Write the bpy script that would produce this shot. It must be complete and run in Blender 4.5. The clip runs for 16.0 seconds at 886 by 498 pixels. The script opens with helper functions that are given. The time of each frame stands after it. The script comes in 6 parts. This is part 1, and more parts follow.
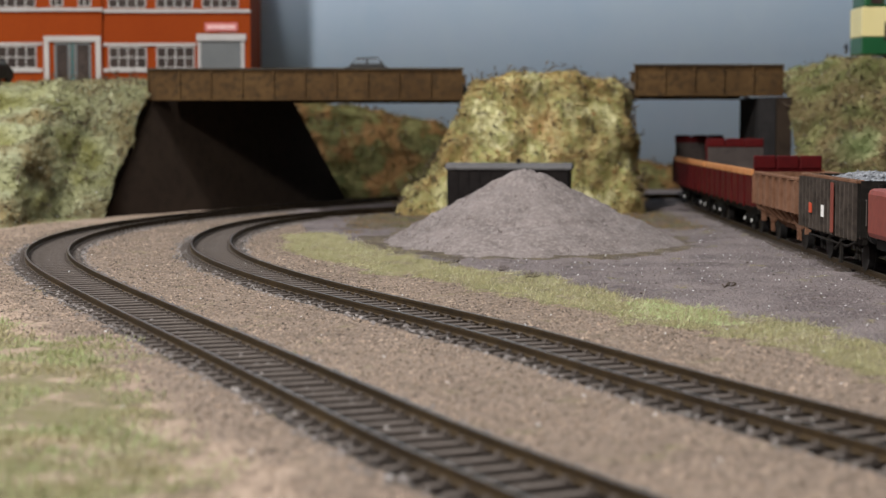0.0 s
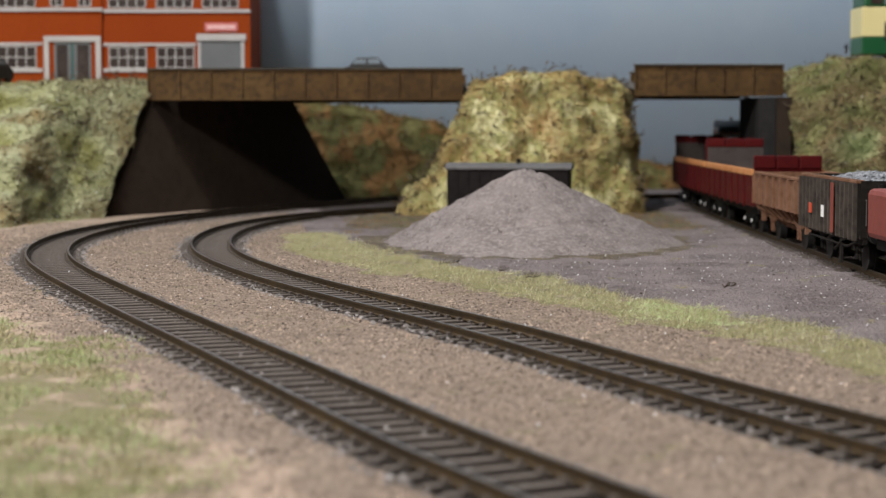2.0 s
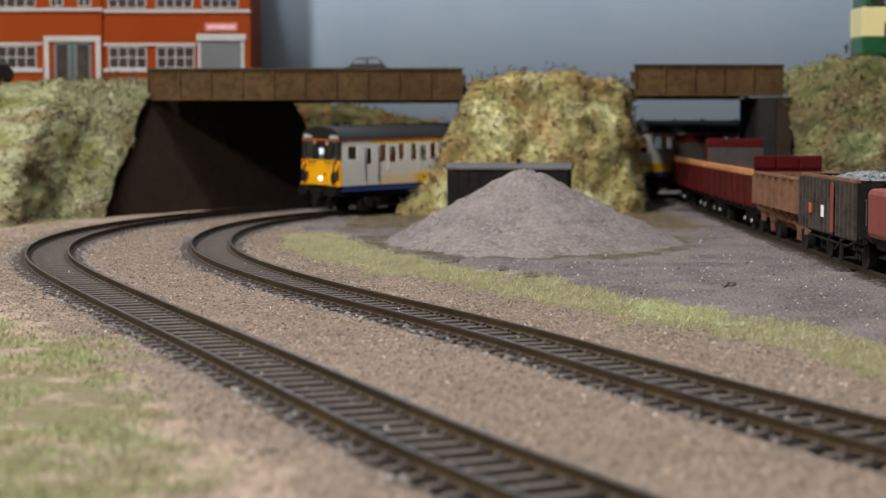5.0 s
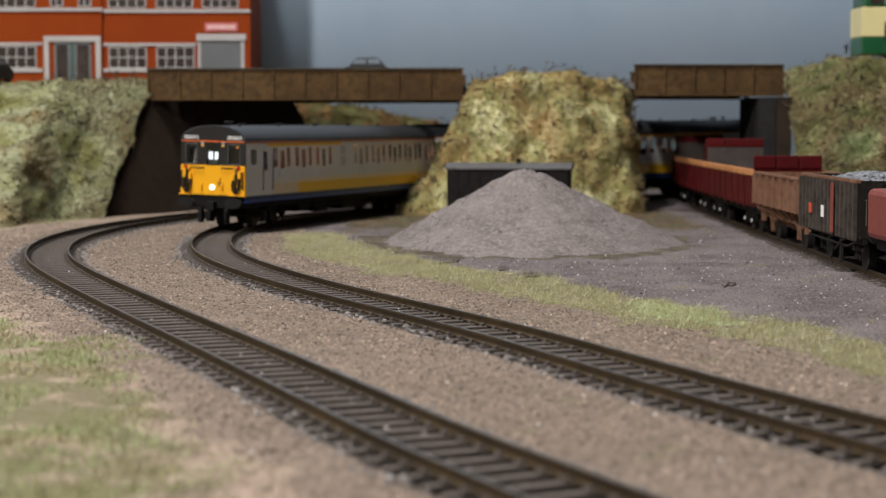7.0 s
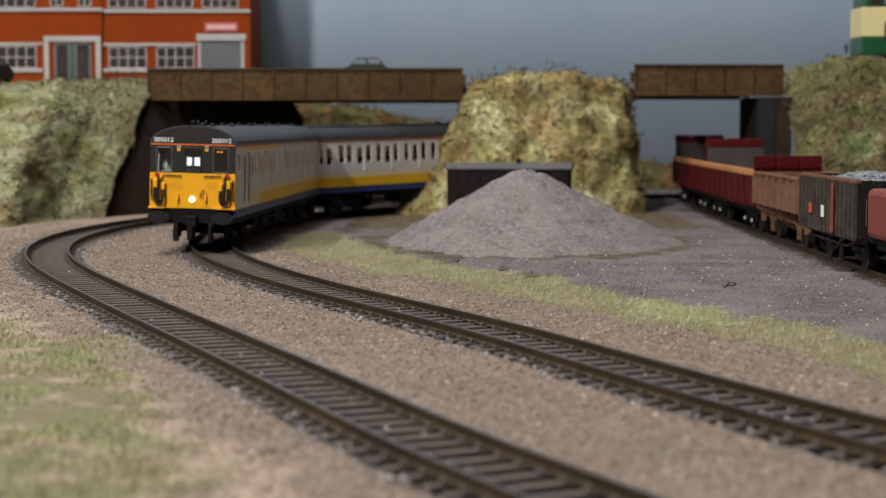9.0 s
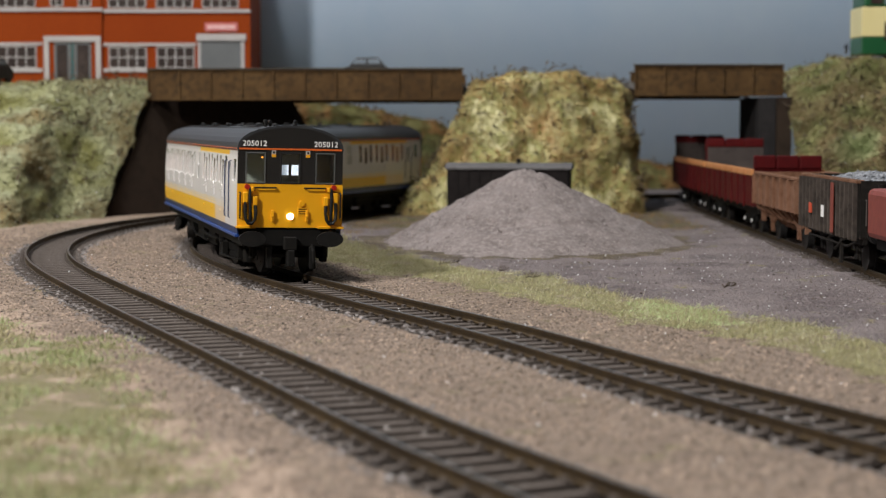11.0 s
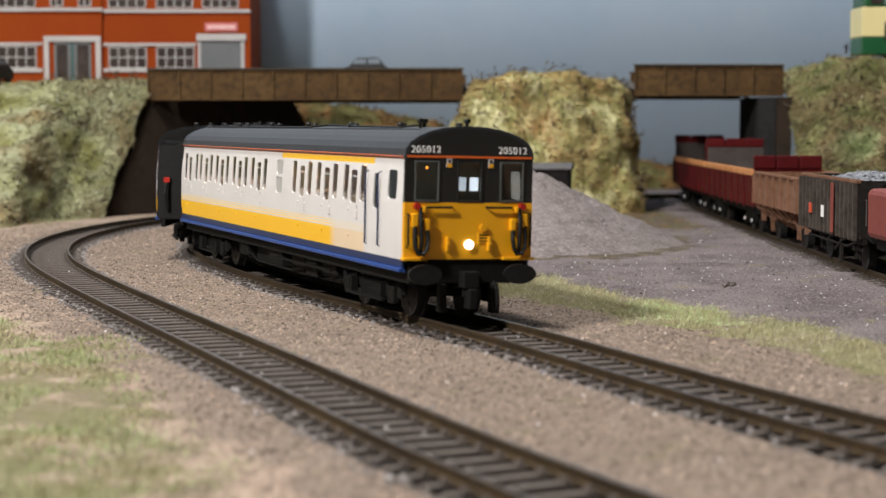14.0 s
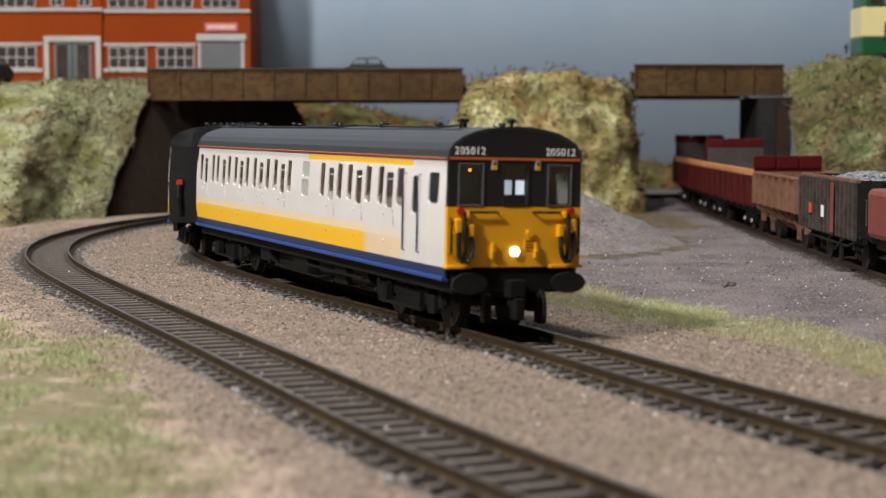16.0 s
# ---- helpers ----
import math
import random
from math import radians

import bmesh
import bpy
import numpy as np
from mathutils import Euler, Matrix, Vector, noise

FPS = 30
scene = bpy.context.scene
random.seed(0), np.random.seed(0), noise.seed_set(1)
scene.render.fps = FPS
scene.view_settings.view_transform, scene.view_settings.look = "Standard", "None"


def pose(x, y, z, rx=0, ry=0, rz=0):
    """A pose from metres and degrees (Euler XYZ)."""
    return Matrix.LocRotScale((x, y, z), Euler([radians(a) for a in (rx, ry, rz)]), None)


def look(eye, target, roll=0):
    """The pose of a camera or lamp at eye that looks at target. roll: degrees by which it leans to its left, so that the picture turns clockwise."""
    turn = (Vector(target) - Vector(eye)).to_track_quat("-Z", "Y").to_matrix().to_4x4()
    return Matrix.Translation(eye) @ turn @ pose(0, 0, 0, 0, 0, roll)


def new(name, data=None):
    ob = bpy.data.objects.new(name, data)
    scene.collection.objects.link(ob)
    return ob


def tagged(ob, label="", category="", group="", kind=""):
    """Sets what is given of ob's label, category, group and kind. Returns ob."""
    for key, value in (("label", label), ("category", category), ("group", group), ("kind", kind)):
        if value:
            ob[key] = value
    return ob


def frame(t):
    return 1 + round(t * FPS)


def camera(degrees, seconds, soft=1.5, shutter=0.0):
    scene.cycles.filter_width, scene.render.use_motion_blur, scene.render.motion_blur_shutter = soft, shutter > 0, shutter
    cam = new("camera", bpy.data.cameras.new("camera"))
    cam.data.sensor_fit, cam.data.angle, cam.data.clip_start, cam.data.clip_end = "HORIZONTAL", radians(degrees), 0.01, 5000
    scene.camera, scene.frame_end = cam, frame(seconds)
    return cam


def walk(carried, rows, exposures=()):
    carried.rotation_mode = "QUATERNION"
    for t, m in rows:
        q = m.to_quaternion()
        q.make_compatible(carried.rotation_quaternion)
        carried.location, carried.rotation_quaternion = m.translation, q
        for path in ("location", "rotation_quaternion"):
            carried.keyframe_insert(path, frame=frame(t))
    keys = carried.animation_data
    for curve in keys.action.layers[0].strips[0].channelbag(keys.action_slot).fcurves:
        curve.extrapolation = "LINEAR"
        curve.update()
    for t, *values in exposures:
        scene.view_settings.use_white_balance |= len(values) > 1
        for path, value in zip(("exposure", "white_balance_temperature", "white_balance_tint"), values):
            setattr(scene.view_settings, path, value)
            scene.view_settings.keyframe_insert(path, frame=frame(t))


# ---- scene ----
# Model railway layout, 1:76. Plan numbers are millimetres (MM scales them); z = 0 is the rail top.
MM = 0.001
GROUND = -3.0

cam = camera(29.498, 16.0, soft=1.3)
cam.data.dof.use_dof = True
cam.data.dof.focus_distance = 0.57
cam.data.dof.aperture_fstop = 26.0
EYE = pose(0, 0, 53.27 * MM, 90 - 4.2566, 0, 0)
walk(cam, [(0.0, EYE), (16.0, EYE)], exposures=[(0.0, -0.02), (4.0, -0.02), (6.5, -0.12), (8.0, -0.22), (9.2, -0.24), (10.3, -0.2), (11.3, -0.14), (11.6, -0.08), (12.0, 0.08), (12.5, 0.2), (13.2, 0.17), (14.0, 0.1), (15.0, 0.05), (16.0, 0.0)])

# ---- world and lights: an indoor layout under a room lamp ----
world = bpy.data.worlds.new("room_air")
world.use_nodes = True
world.node_tree.nodes["Background"].inputs[0].default_value = (0.9, 0.93, 1.0, 1)
world.node_tree.nodes["Background"].inputs[1].default_value = 0.09
scene.world = world
scene.view_settings.exposure = 0.0


def area_lamp(name, eye, target, size, watts, colour):
    data = bpy.data.lights.new(name, "AREA")
    data.shape, data.size, data.energy, data.color = "DISK", size, watts, colour
    ob = new(name, data)
    ob.matrix_world = look(eye, target)
    return ob


area_lamp("room_lamp_light", (-0.35, 0.45, 1.40), (-0.08, 0.70, 0.0), 0.16, 16.5, (1.0, 0.975, 0.945))
# unseen low lamp, set from the bridge's shadow edge on the abutment
area_lamp("low_lamp_light", (-0.58, -0.10, 0.70), (-0.10, 0.70, 0.0), 0.10, 13.0, (1.0, 0.96, 0.92))
# added cool fill with no known source, to brighten the backdrop
area_lamp("backdrop_fill_light", (-0.15, 0.25, 1.40), (0.10, 1.45, 0.2), 0.6, 6.0, (0.90, 0.95, 1.0))


# ---- materials ----
def ramp_mix(nt, fac, a, b):
    m = nt.nodes.new("ShaderNodeMix")
    m.data_type = "RGBA"
    nt.links.new(fac, m.inputs[0])
    for k, v in ((6, a), (7, b)):
        if isinstance(v, tuple):
            m.inputs[k].default_value = (*v, 1)
        else:
            nt.links.new(v, m.inputs[k])
    return m.outputs[2]


def noise_fac(nt, coord, scale, detail=4.0, lo=0.35, hi=0.65, rough=0.6):
    n = nt.nodes.new("ShaderNodeTexNoise")
    n.inputs["Scale"].default_value = scale
    n.inputs["Detail"].default_value = detail
    n.inputs["Roughness"].default_value = rough
    nt.links.new(coord, n.inputs["Vector"])
    r = nt.nodes.new("ShaderNodeMapRange")
    r.inputs[1].default_value, r.inputs[2].default_value = lo, hi
    nt.links.new(n.outputs["Fac"], r.inputs[0])
    return r.outputs[0]


def start_mat(name, rough=0.8, metal=0.0):
    m = bpy.data.materials.new(name)
    m.use_nodes = True
    nt = m.node_tree
    b = nt.nodes["Principled BSDF"]
    b.inputs["Roughness"].default_value, b.inputs["Metallic"].default_value = rough, metal
    tc = nt.nodes.new("ShaderNodeTexCoord")
    return m, nt, b, tc.outputs["Object"]


def add_bump(nt, b, coord, scale, strength, dist):
    h = noise_fac(nt, coord, scale, 3.0, 0.0, 1.0)
    bp = nt.nodes.new("ShaderNodeBump")
    bp.inputs["Strength"].default_value, bp.inputs["Distance"].default_value = strength, dist
    nt.links.new(h, bp.inputs["Height"])
    nt.links.new(bp.outputs[0], b.inputs["Normal"])


def surface(name, a, b_, c=None, big=25.0, fine=400.0, rough=0.8, metal=0.0, bump=0.0, bscale=900.0, spec=0.5, island=0.0):
    """Colours a and b_ in broad patches, c in fine specks; scales are per metre."""
    m, nt, b, co = start_mat(name, rough, metal)
    col = ramp_mix(nt, noise_fac(nt, co, big), a, b_)
    if c:
        col = ramp_mix(nt, noise_fac(nt, co, fine, 5.0, 0.45, 0.75), col, c)
    if island:
        g = nt.nodes.new("ShaderNodeNewGeometry")
        h = nt.nodes.new("ShaderNodeHueSaturation")
        r = nt.nodes.new("ShaderNodeMapRange")
        r.inputs[3].default_value, r.inputs[4].default_value = 1 - island, 1 + island
        nt.links.new(g.outputs["Random Per Island"], r.inputs[0])
        nt.links.new(r.outputs[0], h.inputs["Value"])
        nt.links.new(col, h.inputs["Color"])
        col = h.outputs[0]
    nt.links.new(col, b.inputs["Base Color"])
    b.inputs["Specular IOR Level"].default_value = spec
    if bump:
        add_bump(nt, b, co, bscale, bump, 0.001)
    return m


def glow(name, colour, strength):
    m, nt, b, co = start_mat(name)
    b.inputs["Base Color"].default_value = (*colour, 1)
    b.inputs["Emission Color"].default_value = (*colour, 1)
    b.inputs["Emission Strength"].default_value = strength
    return m


def glass_mat(name, tint, rough=0.08):
    m, nt, b, co = start_mat(name, rough)
    b.inputs["Base Color"].default_value = (*tint, 1)
    b.inputs["Transmission Weight"].default_value = 1.0
    b.inputs["IOR"].default_value = 1.2
    return m


M_SKY = surface("backdrop_paint", (0.55, 0.71, 0.90), (0.64, 0.78, 0.93), (0.60, 0.74, 0.92), 7.0, 60.0, 0.6, bump=0.06, bscale=120.0)
M_RAIL = surface("rusty_rail", (0.052, 0.036, 0.021), (0.081, 0.055, 0.029), (0.033, 0.025, 0.020), 30.0, 500.0, 0.6, 0.3, spec=0.15)
M_RAILTOP = surface("worn_rail_head", (0.085, 0.07, 0.06), (0.13, 0.11, 0.095), None, 40.0, 400.0, 0.35, 0.7)
M_SLEEPER = surface("sleeper_plastic", (0.072, 0.060, 0.053), (0.100, 0.083, 0.074), (0.145, 0.121, 0.107), 60.0, 700.0, 0.85, bump=0.3, spec=0.15)
M_STONE = surface("ballast_chips", (0.25, 0.185, 0.14), (0.18, 0.135, 0.10), (0.34, 0.27, 0.22), 40.0, 600.0, 0.9, island=0.65)
M_GREYSTONE = surface("grey_chips", (0.17, 0.15, 0.145), (0.12, 0.105, 0.10), (0.28, 0.26, 0.25), 40.0, 600.0, 0.85, island=0.55)
M_HEAP = surface("heap_powder", (0.150, 0.124, 0.118), (0.235, 0.198, 0.190), (0.34, 0.298, 0.286), 60.0, 520.0, 0.95, bump=0.9, bscale=1300.0)
M_CRUMB = surface("dark_crumbs", (0.075, 0.056, 0.046), (0.12, 0.092, 0.078), (0.045, 0.034, 0.028), 60.0, 600.0, 0.95, island=0.5)
M_HEAPCHIP = surface("heap_crumbs", (0.20, 0.168, 0.163), (0.26, 0.22, 0.21), (0.34, 0.30, 0.29), 60.0, 600.0, 0.95, island=0.3)
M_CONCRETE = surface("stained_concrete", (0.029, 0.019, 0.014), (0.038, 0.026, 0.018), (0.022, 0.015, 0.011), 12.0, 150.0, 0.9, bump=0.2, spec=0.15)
M_GIRDER = surface("rusty_girder", (0.066, 0.036, 0.014), (0.118, 0.068, 0.027), (0.034, 0.022, 0.012), 22.0, 250.0, 0.8, bump=0.3, spec=0.15)
M_GIRDERTOP = surface("girder_cap", (0.05, 0.042, 0.034), (0.08, 0.066, 0.05), None, 30.0, 250.0, 0.8, spec=0.15)
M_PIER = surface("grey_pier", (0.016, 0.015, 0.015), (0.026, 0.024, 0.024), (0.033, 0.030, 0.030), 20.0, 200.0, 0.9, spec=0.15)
M_BRICK = surface("red_brick_card", (0.243, 0.036, 0.002), (0.272, 0.044, 0.003), (0.204, 0.030, 0.003), 15.0, 700.0, 0.75, spec=0.15)
M_WHITE = surface("white_card", (0.40, 0.375, 0.365), (0.455, 0.43, 0.42), None, 50.0, 300.0, 0.7)
M_WINDOW = surface("printed_dark_glass", (0.035, 0.024, 0.021), (0.06, 0.042, 0.036), (0.02, 0.016, 0.015), 60.0, 300.0, 0.25)
M_SHUTTER = surface("grey_shutter", (0.120, 0.128, 0.132), (0.140, 0.148, 0.152), None, 40.0, 300.0, 0.6)
M_SIGN = surface("pink_sign", (0.55, 0.16, 0.16), (0.6, 0.21, 0.2), None, 100.0, 300.0, 0.7)
M_SIGNTEXT = surface("sign_pale", (0.8, 0.6, 0.58), (0.82, 0.65, 0.62), None, 100.0, 300.0, 0.7)
M_TEAL = surface("teal_door", (0.02, 0.075, 0.08), (0.03, 0.1, 0.1), None, 100.0, 300.0, 0.5)
M_ROOFBLD = surface("flat_roof_felt", (0.1, 0.1, 0.1), (0.14, 0.14, 0.14), None, 30.0, 300.0, 0.9)
M_GREEN = surface("bus_green", (0.012, 0.085, 0.03), (0.018, 0.10, 0.04), None, 30.0, 300.0, 0.3)
M_CREAM = surface("bus_cream", (0.76, 0.66, 0.32), (0.8, 0.7, 0.36), None, 30.0, 300.0, 0.35)
M_BLACK = surface("satin_black", (0.005, 0.005, 0.005), (0.008, 0.008, 0.008), (0.013, 0.012, 0.011), 60.0, 500.0, 0.5, spec=0.3)
M_UNDER = surface("underframe_black", (0.006, 0.006, 0.006), (0.010, 0.009, 0.008), (0.011, 0.010, 0.008), 60.0, 500.0, 0.75, spec=0.15)
M_TYRE = surface("wheel_steel", (0.012, 0.012, 0.012), (0.02, 0.018, 0.017), None, 60.0, 500.0, 0.6, 0.2)
M_ROOF = surface("roof_dark_grey", (0.020, 0.0215, 0.025), (0.026, 0.0275, 0.031), (0.033, 0.034, 0.037), 15.0, 300.0, 0.55)
M_CABBLACK = surface("cab_black", (0.013, 0.012, 0.011), (0.017, 0.016, 0.015), None, 30.0, 300.0, 0.4)
M_YELLOW = surface("cab_yellow", (0.80, 0.37, 0.006), (0.83, 0.40, 0.008), None, 25.0, 300.0, 0.38)
M_ORANGE = surface("orange_line", (0.62, 0.12, 0.02), (0.65, 0.13, 0.02), None, 25.0, 300.0, 0.4)
M_NUM = surface("number_white", (0.86, 0.86, 0.84), (0.9, 0.9, 0.88), None, 50.0, 300.0, 0.5)
M_RED = surface("lamp_red", (0.35, 0.015, 0.01), (0.4, 0.02, 0.01), None, 100.0, 300.0, 0.35)
M_GLASS = glass_mat("window_glass", (0.75, 0.8, 0.78))
M_SEAT = surface("carriage_interior", (0.50, 0.40, 0.36), (0.58, 0.47, 0.43), (0.36, 0.27, 0.24), 80.0, 300.0, 0.8)
M_FROST = surface("frosted_glass", (0.36, 0.36, 0.35), (0.42, 0.42, 0.41), None, 80.0, 300.0, 0.3)
M_HEADLIGHT = glow("headlight_lens", (0.95, 0.97, 1.0), 3.0)
# darkened copy of the interior colour: shade of the unlit trailing saloon
M_INTSHADE = surface("shaded_interior", (0.07, 0.045, 0.036), (0.10, 0.066, 0.052), None, 80.0, 300.0, 0.9)
M_LENSOFF = surface("lamp_off", (0.4, 0.4, 0.42), (0.5, 0.5, 0.52), None, 100.0, 300.0, 0.2)
M_AMBER = glow("amber_cab_light", (1.0, 0.28, 0.03), 4.0)
M_SALOON = glow("saloon_light", (1.0, 0.33, 0.09), 11.0)
M_BLIND = glow("lit_route_blind", (0.80, 0.86, 1.0), 0.55)
M_WAGRED = surface("wagon_red", (0.064, 0.003, 0.004), (0.086, 0.005, 0.005), (0.045, 0.003, 0.004), 30.0, 300.0, 0.6, spec=0.15)
M_WAGORANGE = surface("wagon_faded_orange", (0.50, 0.20, 0.06), (0.56, 0.25, 0.09), (0.4, 0.15, 0.05), 30.0, 300.0, 0.7)
M_WAGBROWN = surface("wagon_dusty_brown", (0.17, 0.085, 0.05), (0.23, 0.125, 0.08), (0.12, 0.055, 0.03), 40.0, 300.0, 0.85, spec=0.15)
M_WAGDARK = surface("wagon_weathered_black", (0.008, 0.007, 0.007), (0.015, 0.013, 0.011), (0.026, 0.022, 0.019), 40.0, 300.0, 0.8, spec=0.15)
M_WAGRIB = surface("wagon_rubbed_ribs", (0.055, 0.044, 0.037), (0.085, 0.068, 0.058), (0.030, 0.025, 0.021), 60.0, 300.0, 0.8, spec=0.15)
M_WAGINT = surface("wagon_dusty_interior", (0.050, 0.038, 0.034), (0.072, 0.056, 0.050), (0.035, 0.027, 0.024), 40.0, 300.0, 0.9)
M_SHEDROOF = surface("shed_roof_grey", (0.104, 0.098, 0.098), (0.130, 0.124, 0.124), (0.072, 0.065, 0.065), 40.0, 300.0, 0.8)
M_SHEDWALL = surface("shed_dark_planks", (0.011, 0.009, 0.009), (0.017, 0.014, 0.013), (0.008, 0.006, 0.006), 40.0, 300.0, 0.85, spec=0.15)
M_ROAD = surface("road_grey", (0.12, 0.12, 0.12), (0.16, 0.155, 0.15), None, 30.0, 300.0, 0.9)
M_ROOM = surface("room_paint", (0.55, 0.54, 0.52), (0.6, 0.59, 0.57), None, 2.0, 30.0, 0.9)
M_CARPET = surface("room_carpet", (0.12, 0.12, 0.13), (0.16, 0.15, 0.15), None, 5.0, 300.0, 0.95)
M_SPARK = surface("pale_crystal", (0.75, 0.75, 0.78), (0.85, 0.85, 0.85), None, 100.0, 300.0, 0.15)


# ---- mesh helpers (millimetres in, metres out) ----
def obj(name, verts, faces, material, parent=None, label="", smooth=False):
    me = bpy.data.meshes.new(name)
    if isinstance(faces, np.ndarray):
        n, k = faces.shape
        me.vertices.add(len(verts))
        me.vertices.foreach_set("co", (np.asarray(verts, np.float32) * MM).ravel())
        me.loops.add(n * k)
        me.loops.foreach_set("vertex_index", faces.astype(np.int32).ravel())
        me.polygons.add(n)
        me.polygons.foreach_set("loop_start", np.arange(0, n * k, k, dtype=np.int32))
        me.update(calc_edges=True)
    else:
        me.from_pydata([(x * MM, y * MM, z * MM) for x, y, z in verts], [], faces)
    me.materials.append(material)
    if smooth:
        me.polygons.foreach_set("use_smooth", [True] * len(me.polygons))
    me.update()
    ob = new(name, me)
    if parent:
        ob.parent = parent
    if label:
        tagged(ob, label)
    return ob


def part(name, bm, material, parent, label="", smooth=False):
    me = bpy.data.meshes.new(name)
    bm.to_mesh(me)
    bm.free()
    me.transform(Matrix.Scale(MM, 4))
    me.materials.append(material)
    if smooth:
        me.polygons.foreach_set("use_smooth", [True] * len(me.polygons))
    ob = new(name, me)
    if parent:
        ob.parent = parent
    if label:
        tagged(ob, label)
    return ob


def boxes(*list_, bev=0.0):
    """One bmesh of boxes (x0, x1, y0, y1, z0, z1)."""
    bm = bmesh.new()
    for x0, x1, y0, y1, z0, z1 in list_:
        m = Matrix.LocRotScale(((x0 + x1) / 2, (y0 + y1) / 2, (z0 + z1) / 2), None, (abs(x1 - x0), abs(y1 - y0), abs(z1 - z0)))
        bmesh.ops.create_cube(bm, size=1.0, matrix=m)
    if bev:
        bmesh.ops.bevel(bm, geom=bm.edges[:], offset=bev, segments=2, affect="EDGES", profile=0.5)
    return bm


def rod(bm, a, b, r, seg=8, r2=None):
    a, b = Vector(a), Vector(b)
    d = b - a
    q = d.to_track_quat("Z", "Y")
    bmesh.ops.create_cone(bm, cap_ends=True, segments=seg, radius1=r, radius2=r if r2 is None else r2, depth=d.length,
                          matrix=Matrix.LocRotScale((a + b) / 2, q, None))
    return bm


def rods(*list_, seg=8):
    bm = bmesh.new()
    for a, b, r in list_:
        rod(bm, a, b, r, seg)
    return bm


def path_rod(points, r, seg=6):
    """One continuous tube through the points."""
    bm = bmesh.new()
    P = [Vector(p) for p in points]
    rings = []
    for i, p in enumerate(P):
        d = (P[min(i + 1, len(P) - 1)] - P[max(i - 1, 0)]).normalized()
        u = d.cross(Vector((0.31, 0.17, 0.93)))
        u = (u if u.length > 0.05 else d.cross(Vector((1, 0, 0)))).normalized()
        v = d.cross(u)
        rings.append([bm.verts.new(p + (u * math.cos(6.28318 * k / seg) + v * math.sin(6.28318 * k / seg)) * r) for k in range(seg)])
    for a, b in zip(rings[:-1], rings[1:]):
        for k in range(seg):
            bm.faces.new((a[k], a[(k + 1) % seg], b[(k + 1) % seg], b[k]))
    bm.faces.new(rings[0][::-1]), bm.faces.new(rings[-1])
    return bm


def thing(name, label, category, group="", kind="", m=None):
    e = new(name)
    e.empty_display_size = 0.01
    if m is not None:
        e.matrix_world = m
    return tagged(e, label, category, group, kind)


# ---- centre lines of the tracks: a start, a heading and the curvature every 75 mm ----
STEP = 2.5


def centre_line(x, y, th, knots, length):
    n = int(length / STEP) + 1
    s = np.arange(n) * STEP
    k = np.interp(s, np.arange(len(knots)) * 75.0, knots) / 1000.0
    h = th + np.concatenate([[0], np.cumsum((k[1:] + k[:-1]) / 2 * STEP)])
    dx, dy = np.cos(h), np.sin(h)
    px = x + np.concatenate([[0], np.cumsum((dx[1:] + dx[:-1]) / 2 * STEP)])
    py = y + np.concatenate([[0], np.cumsum((dy[1:] + dy[:-1]) / 2 * STEP)])
    return np.stack([px, py], 1), np.stack([-dy, dx], 1)


INNER = centre_line(105.571, 225.967, 1.999, [0.249, -0.333, -0.763, 1.364, -0.121, -0.96, -1.038, -1.875, -1.729, -1.937, -2.761, -3.261, -3.033, -2.565,
                                              -2.407, -2.366, -2.33, -2.297, -2.267, -1.5, -0.5, 0.0], 1560)
OUTER = centre_line(63.609, 192.09, 2.463, [-6.576, -3.364, -0.051, 0.208, -0.067, -0.153, -0.398, -1.655, -1.971, -1.94, -2.074, -1.656, -1.204, -1.03,
                                            -1.015, -1.067, -1.14, -1.216, -1.291, -1.363, -1.0, -0.5], 1700)
RIDE = centre_line(111.379, 209.149, 1.9903, [-0.089, -0.156, -0.199, 0.643, -0.671, -0.293, 0.319, -2.29, -2.199, -2.972, -1.853, -2.163, -3.037, -3.055,
                                              -2.97, -2.472, -2.165, -1.95, -1.2, -0.6, -0.2, 0.0], 2600)
ys = np.arange(440, 1168, STEP)
xs = 165.0 + 9.0 * np.clip((ys - 560) / 560, 0, 2) ** 2
SIDING = (np.stack([xs, ys], 1), np.stack([-np.ones_like(ys), np.gradient(xs, ys)], 1))


def lead_in(line, back):
    """The same line, carried straight on at its near end."""
    c, n = line
    t = np.array([n[0, 1], -n[0, 0]])
    k = int(back / STEP)
    ext = c[0] - t * np.arange(k, 0, -1)[:, None] * STEP
    return np.concatenate([ext, c]), np.concatenate([np.repeat(n[:1], k, 0), n])


INNER = lead_in(INNER, 120)
stop = int(np.argmax((OUTER[0][:, 0] > 60) & (OUTER[0][:, 1] > 1200)))
OUTER = (OUTER[0][:stop], OUTER[1][:stop])
# the outer line begins past its first bend
OUTER = lead_in((OUTER[0][40:], OUTER[1][40:]), 160)


def smooth_noise(x, y, s, seed=0.0):
    return noise.noise((x / s + seed, y / s - seed, seed))


# ---- ground sheet ----
STRIP = np.array([(-66, 850), (-52, 760), (-18, 663), (18, 610), (46, 537), (69, 490), (88, 456), (100, 400), (112, 330)], float)
STRIP_HALF = [20, 26, 27, 26, 25, 25, 23, 16, 12]


